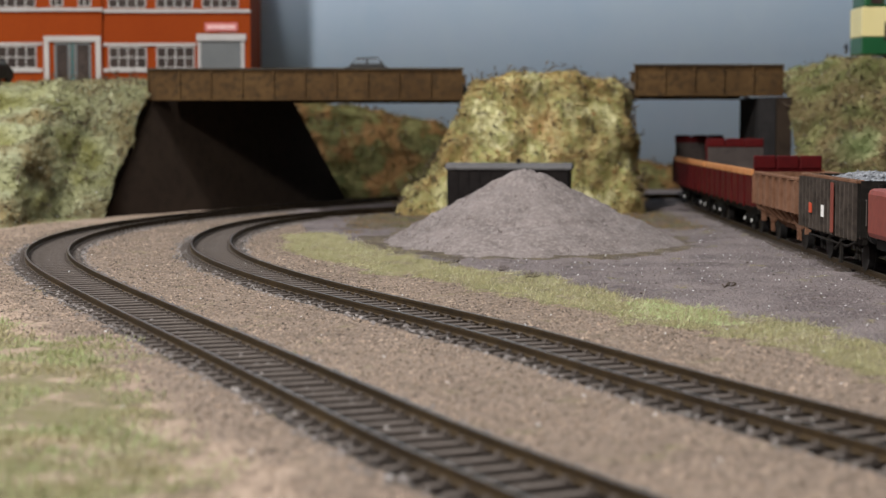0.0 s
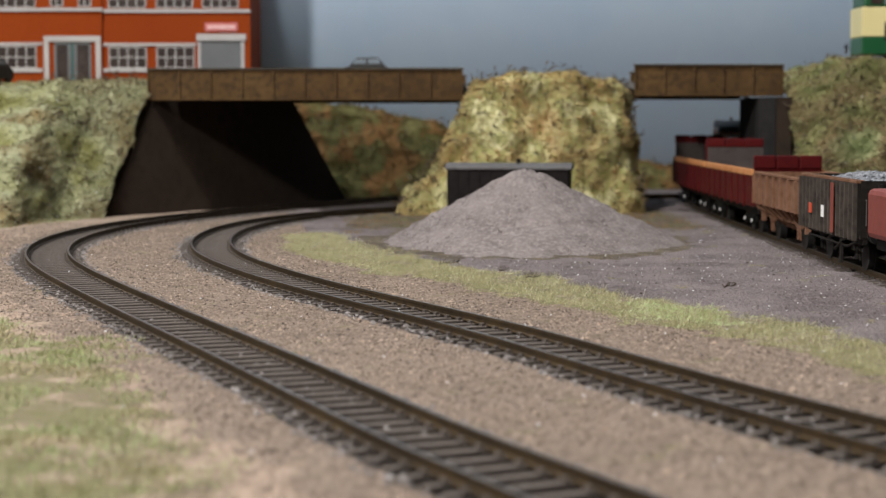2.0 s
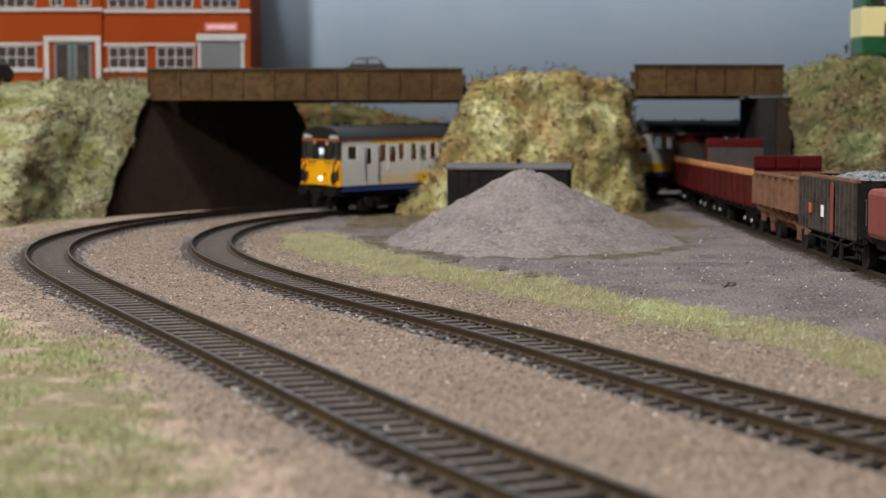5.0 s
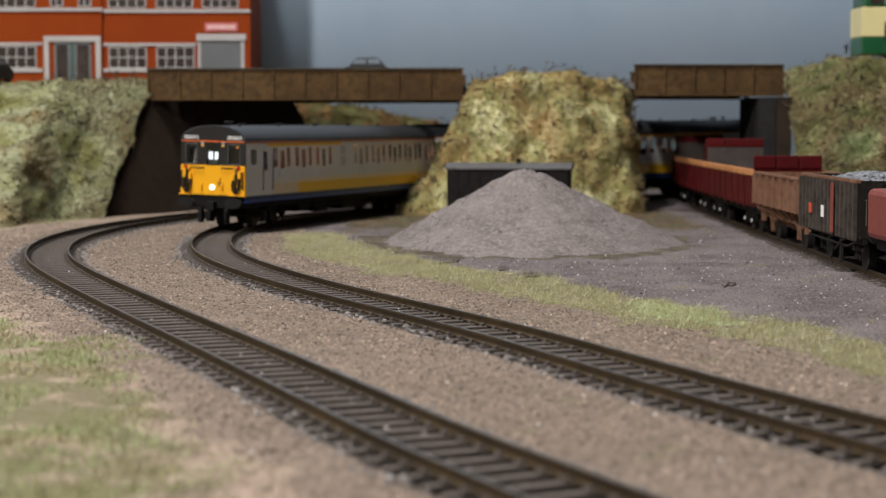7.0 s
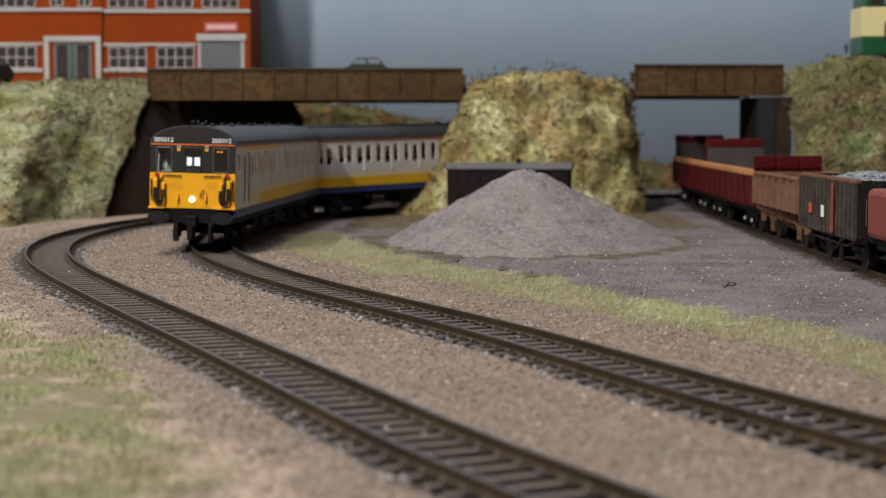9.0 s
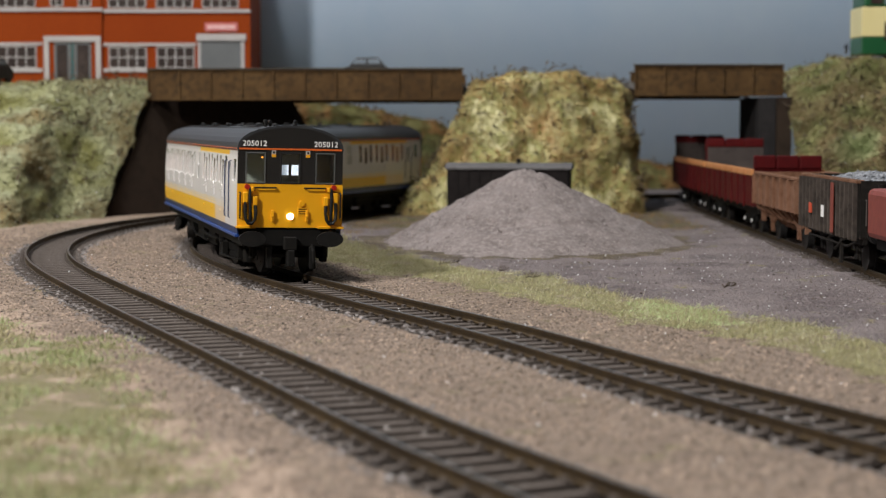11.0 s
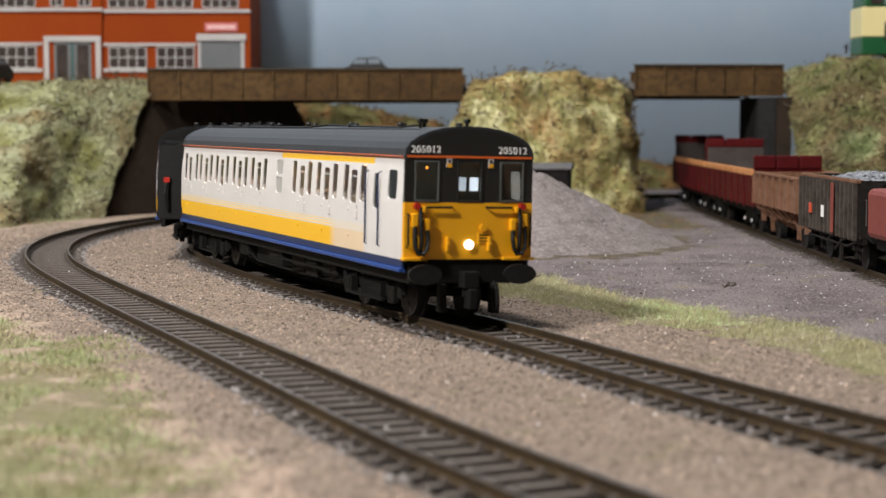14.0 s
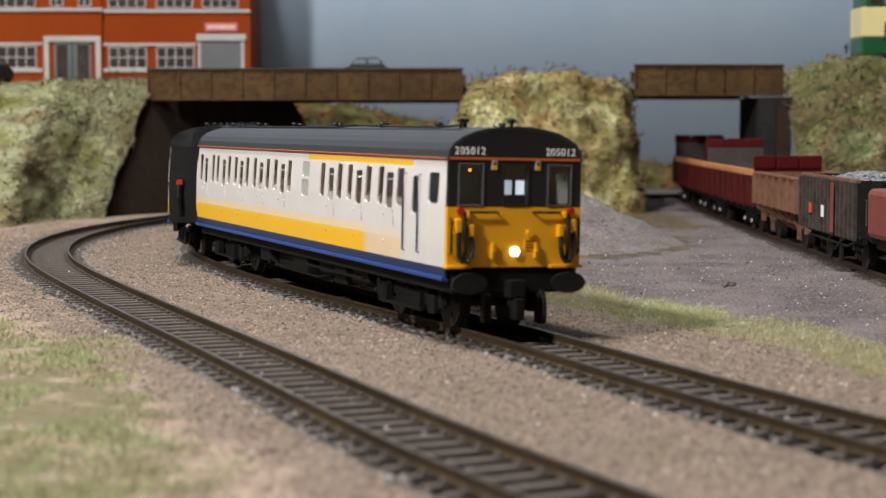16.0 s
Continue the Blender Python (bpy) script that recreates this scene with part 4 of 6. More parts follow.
# ---- road vehicles ----
def road_car(m, label, body, length=52.0):
    t = thing("parked_car", label, "car", "parked cars", m=m)
    bm = bmesh.new()
    prof = [(-0.5, 3), (-0.5, 8), (-0.46, 9.5), (-0.30, 10.2), (-0.18, 16.2), (0.24, 16.6), (0.38, 10.4), (0.48, 9.6), (0.5, 7), (0.5, 3)]
    w = 10.2
    L = [bm.verts.new((x * length, -w * (1 if z < 12 else 0.82), z)) for x, z in prof]
    R = [bm.verts.new((x * length, w * (1 if z < 12 else 0.82), z)) for x, z in prof]
    n = len(prof)
    for k in range(n):
        bm.faces.new((L[k], L[(k + 1) % n], R[(k + 1) % n], R[k]))
    bm.faces.new(L[::-1]), bm.faces.new(R)
    bmesh.ops.bevel(bm, geom=bm.edges[:], offset=0.5, segments=2, affect="EDGES")
    part("body", bm, body, t)
    for sg in (-1, 1):
        part("side_window", boxes((-0.22 * length, 0.02 * length, sg * 9.1 - 0.4, sg * 9.1 + 0.4, 11, 15.2), (0.05 * length, 0.28 * length, sg * 9.1 - 0.4, sg * 9.1 + 0.4, 11, 15.4), bev=0.2), M_SKYGLASS, t, "side window coloured pale like the sky behind")
        for x in (-0.32, 0.32):
            part("wheel", rods(((x * length, sg * 8.0, 4), (x * length, sg * 10.6, 4), 4.0), seg=20), M_BLACK, t)
    return t


# solid pale blue, standing in for bright sky showing through the windows
M_SKYGLASS = surface("car_window", (0.180, 0.216, 0.252), (0.216, 0.252, 0.288), None, 40.0, 300.0, 0.1)
road_car(pose(-50 * MM, 1096 * MM, 79.3 * MM, 0, 0, 0), "dark grey estate car parked on the bridge road", M_BLACK, 34)
road_car(pose(-311 * MM, 1150 * MM, 81.0 * MM, 0, 0, 80), "black car parked before the brick building", M_BLACK, 46)

bus = thing("double_decker_bus", "green and cream double decker bus on the embankment", "bus", m=pose(271 * MM, 1096 * MM, 95.0 * MM))
part("lower_body", boxes((0, 110, 0, 31, 3, 14.5), bev=0.8), M_GREEN, bus)
part("cream_body", boxes((-0.2, 110.2, -0.2, 31.2, 14.6, 33.6), bev=0.4), M_CREAM, bus, "cream painted middle band")
part("upper_body", boxes((1, 110, 0.2, 30.8, 33.7, 54), bev=1.5), M_GREEN, bus)
for k in range(6):
    part("window", boxes((14.5 + k * 16, 28 + k * 16, -0.5, 0.3, 12, 23.8), bev=0.2), M_WINDOW, bus)
    part("window", boxes((5.5 + k * 9, 13.5 + k * 9, -0.1, 0.6, 35.5, 47), bev=0.2), M_SKYGLASS if k % 2 else M_WINDOW, bus)
for x in (20, 85):
    part("wheel", rods(((x, 0.5, 6), (x, 5, 6), 6.0), seg=24), M_BLACK, bus)


# ---- siding wagons: local x runs along the train towards the camera ----
def siding_pose(y):
    i = int(np.argmin(np.abs(SIDING[0][:, 1] - y)))
    i = min(max(i, 6), len(SIDING[0]) - 7)
    d = SIDING[0][i - 6] - SIDING[0][i + 6]
    return Matrix.LocRotScale((SIDING[0][i, 0] * MM, y * MM, 0), Euler((0, 0, math.atan2(d[1], d[0]))), None)


def wheelset(parent, x, r, material=None):
    bm = bmesh.new()
    for sg in (-1, 1):
        rod(bm, (x, sg * 7.2, r - 0.7), (x, sg * 9.6, r - 0.7), r, 24)
        rod(bm, (x, sg * 6.8, r - 0.7), (x, sg * 7.3, r - 0.7), r + 0.7, 24)
    rod(bm, (x, -9, r - 0.7), (x, 9, r - 0.7), 0.9, 8)
    return part("wheelset", bm, material or M_TYRE, parent)


def buffers(parent, x, sg, z=13.6, w=11.5):
    for s in (-1, 1):
        bm = bmesh.new()
        rod(bm, (x, s * w, z), (x + sg * 4, s * w, z), 1.5, 12)
        rod(bm, (x + sg * 4, s * w, z), (x + sg * 5.2, s * w, z), 2.9, 18)
        part("buffer", bm, M_BLACK, parent)


def axle_gear(t, xs, material):
    for x in xs:
        wheelset(t, x, 6.4)
        for s in (-1, 1):
            bm = boxes((x - 1.8, x + 1.8, s * 12.2 - 0.7, s * 12.2 + 0.7, 3.6, 8.6), (x - 8, x + 8, s * 12.0 - 0.5, s * 12.0 + 0.5, 8.8, 10.0), (x - 5, x + 5, s * 12.0 - 0.5, s * 12.0 + 0.5, 7.9, 8.9), bev=0.15)
            rod(bm, (x - 3.4, s * 12, 3.2), (x - 0.8, s * 12, 10), 0.45, 6)
            rod(bm, (x + 3.4, s * 12, 3.2), (x + 0.8, s * 12, 10), 0.45, 6)
            part("axlebox", bm, material, t)


def box_wagon(y0, y1):
    """Open ribbed box wagon with a ballast load."""
    h = (y1 - y0) / 2
    t = thing("open_wagon", "weathered black ribbed open wagon loaded with ballast", "wagon", "siding wagons", m=siding_pose((y0 + y1) / 2))
    W_, zb, zt = 16.6, 12.5, 33.2
    for s in (-1, 1):
        side = part("side", boxes((-h, h, s * W_ - 0.5, s * W_ + 0.5, zb, zt)), M_WAGDARK, t)
        n = 14
        for k in range(n + 1):
            x = -h + 0.8 + (2 * h - 1.6) * k / n
            part("rib", boxes((x - 0.65, x + 0.65, s * (W_ + 0.4), s * (W_ + 2.1), zb - 1.0, zt - 1.2), bev=0.15), M_WAGRIB, side)
        part("top_rail", boxes((-h - 0.3, h + 0.3, s * W_ - 1.0, s * W_ + 1.9, zt - 1.2, zt), bev=0.2), M_WAGBROWN, side)
        part("sole_bar", boxes((-h, h, s * 14 - 0.8, s * 14 + 0.8, 10.0, 12.8), bev=0.15), M_WAGDARK, t)
        part("mark", boxes((-4, 0.5, s * (W_ + 2.25) - 0.1, s * (W_ + 2.25) + 0.1, 17.5, 22.0)), M_NUM, side, "white lettering panel")
        part("mark", boxes((12, 17, s * (W_ + 2.25) - 0.1, s * (W_ + 2.25) + 0.1, zb, zt - 2)), M_RUSTPANEL, side, "rust red panel")
        part("mark", boxes((-26, -21, s * (W_ + 2.25) - 0.1, s * (W_ + 2.25) + 0.1, 18, 22)), M_WAGMARK, side, "orange red panel")
        bm = rods(((-h + 8, s * 15.6, 8.6), (h - 20, s * 15.6, 8.2), 0.5), ((h - 20, s * 15.6, 8.2), (h - 4, s * 16.2, 11.0), 0.5))
        part("brake_lever", bm, M_WAGDARK, t)
        bm = boxes((18, 20, s * 16 - 0.5, s * 16 + 0.5, 1.5, 12))
        rod(bm, (9, s * 16, 6), (22, s * 16, 10.5), 0.6, 6)
        part("brake_gear", bm, M_WAGDARK, t)
    for s in (-1, 1):
        e = part("end", boxes((s * h - 0.5, s * h + 0.5, -W_ + 0.6, W_ - 0.6, zb, zt - 0.3)), M_WAGDARK, t)
        for yy in (-9, 0, 9):
            part("rib", boxes((s * (h + 0.5), s * (h + 1.6), yy - 0.8, yy + 0.8, zb, zt - 1.5)), M_WAGDARK, e)
        part("handrail", path_rod([(s * (h + 0.4), -W_ + 2.5, 17), (s * (h + 1.6), -W_ + 2.5, 17), (s * (h + 1.6), -W_ + 2.5, 26), (s * (h + 0.4), -W_ + 2.5, 26)], 0.3), M_WAGINT, e)
        buffers(t, s * h, s)
    part("floor", boxes((-h, h, -W_ + 0.5, W_ - 0.5, zb - 0.5, zb + 1)), M_WAGINT, t)
    axle_gear(t, (-h * 0.62, h * 0.62), M_WAGDARK)
    rr = np.random.default_rng(int(y0))
    ld = []
    for k in range(1700):
        u, v = rr.uniform(-h + 2, h - 2), rr.uniform(-W_ + 1.5, W_ - 1.5)
        p = t.matrix_world @ Vector((u * MM, v * MM, 0)) / MM
        ld.append((p.x, p.y, 29.0 + 5.2 * math.cos(u / h * 1.5) * math.cos(v / W_ * 1.45) + rr.uniform(-0.6, 0.6)))
    bm = bmesh.new()
    gridv = [[bm.verts.new((u * (h - 0.8), v * (W_ - 0.8), 28.4 + 5.0 * math.cos(u * 1.5) * math.cos(v * 1.45))) for v in np.linspace(-1, 1, 9)] for u in np.linspace(-1, 1, 21)]
    for i in range(20):
        for j in range(8):
            bm.faces.new((gridv[i][j], gridv[i + 1][j], gridv[i + 1][j + 1], gridv[i][j + 1]))
    ext = bmesh.ops.extrude_face_region(bm, geom=bm.faces[:])
    for g in ext["geom"]:
        if isinstance(g, bmesh.types.BMVert):
            g.co.z = 14.0
    part("load_bed", bm, M_LOAD, t)
    chips("ballast_load", ld, rr.uniform(0.7, 1.4, len(ld)), M_LOAD, "blue-grey ballast stones heaped in the wagon", 31, "ballast")
    return t


M_LOAD = surface("blue_grey_ballast", (0.130, 0.140, 0.160), (0.190, 0.200, 0.220), (0.250, 0.255, 0.275), 60.0, 500.0, 0.8, island=0.4)
M_RUSTPANEL = surface("rust_red_panel", (0.17, 0.03, 0.018), (0.22, 0.045, 0.025), None, 60.0, 300.0, 0.8)
M_WAGMARK = surface("orange_red_mark", (0.5, 0.06, 0.02), (0.55, 0.08, 0.03), None, 60.0, 300.0, 0.7)


def hopper_wagon(y0, y1):
    h = (y1 - y0) / 2
    t = thing("hopper_wagon", "dusty brown ribbed hopper wagon with sloping chutes", "wagon", "siding wagons", m=siding_pose((y0 + y1) / 2))
    W_, zb, zt = 16.6, 15.5, 30.6
    for s in (-1, 1):
        side = part("side", boxes((-h, h, s * W_ - 0.5, s * W_ + 0.5, zb, zt)), M_WAGBROWN, t)
        for k in range(7):
            x = -h + 0.9 + (2 * h - 1.8) * k / 6
            part("rib", boxes((x - 0.8, x + 0.8, s * (W_ + 0.4), s * (W_ + 2.0), zb, zt - 1.2), bev=0.15), M_WAGBROWN, side)
            bm = bmesh.new()
            rod(bm, (x, s * (W_ - 0.2), zb), (x * 0.72, s * 9, 8), 0.9, 6)
            part("strut", bm, M_WAGBROWN, t)
        part("top_rail", boxes((-h - 0.4, h + 0.4, s * W_ - 1.2, s * W_ + 1.8, zt - 1.2, zt), bev=0.2), M_WAGBROWN, side)
    bm = bmesh.new()
    top = [bm.verts.new(v) for v in ((-h + 1, -15, zb), (h - 1, -15, zb), (h - 1, 15, zb), (-h + 1, 15, zb))]
    low = [bm.verts.new(v) for v in ((-h * 0.4, -8, 6), (h * 0.4, -8, 6), (h * 0.4, 8, 6), (-h * 0.4, 8, 6))]
    for k in range(4):
        bm.faces.new((top[k], low[k], low[(k + 1) % 4], top[(k + 1) % 4]))
    bm.faces.new(low), bm.faces.new(top[::-1])
    part("hopper_chute", bm, M_WAGBROWN, t)
    for s in (-1, 1):
        e = part("end", boxes((s * h - 0.5, s * h + 0.5, -W_ + 0.6, W_ - 0.6, zb - 3, zt - 0.3)), M_WAGBROWN, t)
        part("end_post", boxes((s * (h - 1), s * (h + 0.4), -14, -11.5, 7, zb), (s * (h - 1), s * (h + 0.4), 11.5, 14, 7, zb)), M_WAGBROWN, t)
        part("frame", boxes((-h, h, s * 11 - 0.8, s * 11 + 0.8, 9.5, 12)), M_WAGBROWN, t)
        buffers(t, s * h, s)
    part("load_bed", boxes((-h + 0.6, h - 0.6, -W_ + 0.6, W_ - 0.6, zt - 9, zt - 6)), M_WAGINT, t)
    rr = np.random.default_rng(9)
    ld = []
    for k in range(260):
        p = t.matrix_world @ Vector((rr.uniform(h - 16, h - 1) * MM, rr.uniform(-14, 14) * MM, 0)) / MM
        ld.append((p.x, p.y, zt - 3 + rr.uniform(-3, 3.4)))
    chips("ballast_load", ld, rr.uniform(0.7, 1.3, len(ld)), M_LOAD, "blue-grey ballast at the hopper end", 33, "ballast")
    axle_gear(t, (-h * 0.6, h * 0.6), M_WAGBROWN)
    return t


def bogie_wagon(y0, y1, near_top, far_top, label, body):
    """Long low-sided bogie wagon with raised end bulkheads."""
    h = (y1 - y0) / 2
    t = thing("bogie_wagon", label, "wagon", "siding wagons", m=siding_pose((y0 + y1) / 2))
    W_, zb, zt = 16.8, 13.5, 31.3
    for s in (-1, 1):
        side = part("side", boxes((-h, h, s * W_ - 0.6, s * W_ + 0.6, zb, zt - 3.2)), body, t)
        n = 8
        for k in range(n):
            x0 = -h + 2 * h * k / n
            part("top_flap", boxes((x0 + 0.5, x0 + 2 * h / n - 0.5, s * W_ - 0.9, s * W_ + 1.0, zt - 3.2, zt), bev=0.4), M_WAGORANGE, side, "faded orange top flap")
            part("stanchion", boxes((x0 - 0.6, x0 + 0.6, s * (W_ + 0.5), s * (W_ + 1.3), zb - 1, zt - 3.2), bev=0.15), body, side)
        part("sole_bar", boxes((-h, h, s * 13 - 0.8, s * 13 + 0.8, 9.6, 13.4)), M_UNDER, t)
    for sg, top in ((1, near_top), (-1, far_top)):
        e = part("bulkhead", boxes((sg * h - 0.7, sg * h + 0.7, -W_ + 0.7, W_ - 0.7, zb, top - 1.5)), body, t)
        for k in range(3):
            part("bulkhead_panel", boxes((sg * h - 1.3, sg * h + 1.3, -W_ + 0.3 + k * 11.1, -W_ + 0.3 + k * 11.1 + 10.6, top - (6.5 if sg > 0 else 5), top), bev=0.6), body, e)
        if sg < 0:
            part("lining", boxes((-h + 0.9, -h + 1.6, -W_ + 0.8, W_ - 0.8, zb, top - 5.2)), M_WAGINT, e, "dusty grey inner lining")
        buffers(t, sg * h, sg)
    part("floor", boxes((-h, h, -W_ + 0.6, W_ - 0.6, zb - 0.6, zb + 1)), M_WAGINT, t)
    for xb in (-h * 0.66, h * 0.66):
        bg = part("bogie", boxes((xb - 15, xb + 15, -12.6, -11.2, 5, 9.5), (xb - 15, xb + 15, 11.2, 12.6, 5, 9.5), (xb - 4, xb + 4, -12, 12, 6, 9.5), bev=0.3), M_UNDER, t)
        for dx in (-11, 11):
            wheelset(bg, xb + dx, 6.0)
            for s in (-1, 1):
                part("axlebox", boxes((xb + dx - 2, xb + dx + 2, s * 13 - 0.8, s * 13 + 0.8, 3.5, 8), bev=0.3), M_UNDER, bg)
                part("axle_cap", rods(((xb + dx, s * 13.6, 5.6), (xb + dx, s * 14.6, 5.6), 0.8), seg=12), M_NUM, bg, "white axle cap")
    return t


bogie_wagon(986, 1149, 44.0, 45.6, "dark red bogie wagon with faded orange top flaps", M_WAGRED)
bogie_wagon(814, 980, 38.0, 44.8, "deep red bogie wagon with tall end bulkheads", M_WAGRED)
hopper_wagon(703, 806)
box_wagon(600, 694)
M_DULLRED = surface("dull_red_paint", (0.182, 0.035, 0.025), (0.210, 0.045, 0.032), (0.140, 0.028, 0.021), 40.0, 300.0, 0.6)
t = thing("open_wagon", "red wagon end at the front of the siding", "wagon", "siding wagons", m=siding_pose(540))
part("body", boxes((-48, 48, -16.8, 16.8, 13.5, 30.8), bev=2.0), M_DULLRED, t)
part("sole_bar", boxes((-48, 48, -13, 13, 9.6, 13.4)), M_UNDER, t)
buffers(t, -48, -1)
axle_gear(t, (-30, 30), M_UNDER)


# ---- the room round the layout ----
for name, b6, mt, lab in (("floor", (-2600, 2600, -2600, 2400, -1060, -1010), M_CARPET, "dark room carpet"), ("ceiling", (-2600, 2600, -2600, 2400, 1500, 1550), M_ROOM, "plain pale room ceiling"),
                     ("wall_north", (-2600, 2600, 2350, 2400, -1010, 1500), M_ROOM, "plain pale room wall"), ("wall_south", (-2600, 2600, -2650, -2600, -1010, 1500), M_ROOM, "plain pale room wall"),
                     ("wall_west", (-2650, -2600, -2600, 2400, -1010, 1500), M_ROOM, "plain pale room wall"), ("wall_east", (2600, 2650, -2600, 2400, -1010, 1500), M_ROOM, "plain pale room wall")):
    tagged(part(name, boxes(b6), mt, None), lab, name.split("_")[0], kind="structure")
tb = thing("layout_table", "wooden baseboard table under the layout", "table")
part("tabletop", boxes((-640, 640, 40, 1600, -40, -12)), M_WAGBROWN, tb)
for x in (-600, 600):
    for y in (90, 1560):
        part("leg", boxes((x - 25, x + 25, y - 25, y + 25, -1010, -40)), M_WAGBROWN, tb)


# ---- the two-car train: local x forwards from the cab front, y to the left, z up from the rail ----
L_CAR, HALF, CANT, RIDGE = 254.0, 18.5, 44.2, 52.4


def livery_mat():
    m, nt, b, co = start_mat("carriage_livery", 0.42)
    sep = nt.nodes.new("ShaderNodeSeparateXYZ")
    nt.links.new(co, sep.inputs[0])
    x, z = sep.outputs[0], sep.outputs[2]

    def above(v, lim, soft=0.00008):
        r = nt.nodes.new("ShaderNodeMapRange")
        r.inputs[1].default_value, r.inputs[2].default_value = lim * MM - soft, lim * MM + soft
        nt.links.new(v, r.inputs[0])
        return r.outputs[0]

    def mul(a, c):
        q = nt.nodes.new("ShaderNodeMath")
        q.operation = "MULTIPLY"
        nt.links.new(a, q.inputs[0])
        nt.links.new(c, q.inputs[1])
        return q.outputs[0]

    def inv(a):
        q = nt.nodes.new("ShaderNodeMath")
        q.operation = "SUBTRACT"
        q.inputs[0].default_value = 1.0
        nt.links.new(a, q.inputs[1])
        return q.outputs[0]
    white = ramp_mix(nt, noise_fac(nt, co, 60), (0.60, 0.575, 0.56), (0.64, 0.62, 0.605))
    yel = (0.82, 0.46, 0.015)
    # band behind the cab door, fading towards the front
    fade = nt.nodes.new("ShaderNodeMapRange")
    fade.inputs[1].default_value, fade.inputs[2].default_value = -62 * MM, -56 * MM
    fade.inputs[3].default_value, fade.inputs[4].default_value = 1.0, 0.38
    nt.links.new(x, fade.inputs[0])
    cut = inv(above(x, -30.5))
    body = mul(inv(above(z, 22.6)), mul(fade.outputs[0], cut))
    col = ramp_mix(nt, body, white, yel)
    for lo, hi in ((23.0, 23.5), (23.9, 24.2), (24.6, 24.8)):
        col = ramp_mix(nt, mul(mul(above(z, lo), inv(above(z, hi))), mul(fade.outputs[0], cut)), col, (0.84, 0.58, 0.16))
    first = mul(mul(above(z, 41.9), inv(above(z, 43.5))), mul(above(x, -114), inv(above(x, -24))))
    col = ramp_mix(nt, first, col, (0.85, 0.50, 0.02))
    col = ramp_mix(nt, above(z, 43.6), col, (0.55, 0.13, 0.03))
    col = ramp_mix(nt, inv(above(z, 17.0)), col, (0.008, 0.022, 0.085))
    col = ramp_mix(nt, inv(above(z, 15.0)), col, (0.012, 0.045, 0.19))
    nt.links.new(col, b.inputs["Base Color"])
    return m


M_LIVERY = livery_mat()
SIDE = [(0, 17.6, 13.6), (0, 18.3, 15.0), (0, 18.5, 22), (0, 18.5, 32), (0, 18.2, 38), (0, 17.7, 44.2)]


def side_y(z):
    return float(np.interp(z, [13.6, 15.0, 22, 32, 38, 44.2], [17.6, 18.3, 18.5, 18.5, 18.2, 17.7]))


TALL = [(249, 245.5), (231.6, 228.2), (224.8, 221.5), (208.5, 205.4), (199.9, 196.1), (184.8, 181.1), (175.3, 171.1), (159.3, 155.9), (150.5, 146.6), (134.5, 131.3),
        (100.8, 96.4), (85.1, 80.4), (75.8, 71.3), (60.0, 55.3), (49.7, 45.2), (35.0, 29.9)]
TALL = [((a + b) / 2 + max(a - b, 4.5) / 2, (a + b) / 2 - max(a - b, 4.5) / 2) for a, b in TALL]
DROP = [(242.2, 238.0), (216.4, 212.0), (192.4, 188.2), (167.5, 163.3), (142.7, 138.0), (92.9, 87.9), (68.1, 62.8), (43.2, 37.6)]
DROP = [((a + b) / 2 + max(a - b, 4.9) / 2, (a + b) / 2 - max(a - b, 4.9) / 2) for a, b in DROP]
WINDOWS = [(-a, -b, 31.0, 41.2) for a, b in TALL] + [(-a, -b, 30.2, 39.8) for a, b in DROP] + [(-119.2, -111.8, 30.4, 35.6), (-119.2, -111.8, 36.4, 41.2), (-23.4, -19.6, 29.6, 39.4), (-12, -5, 32.8, 40.6)]


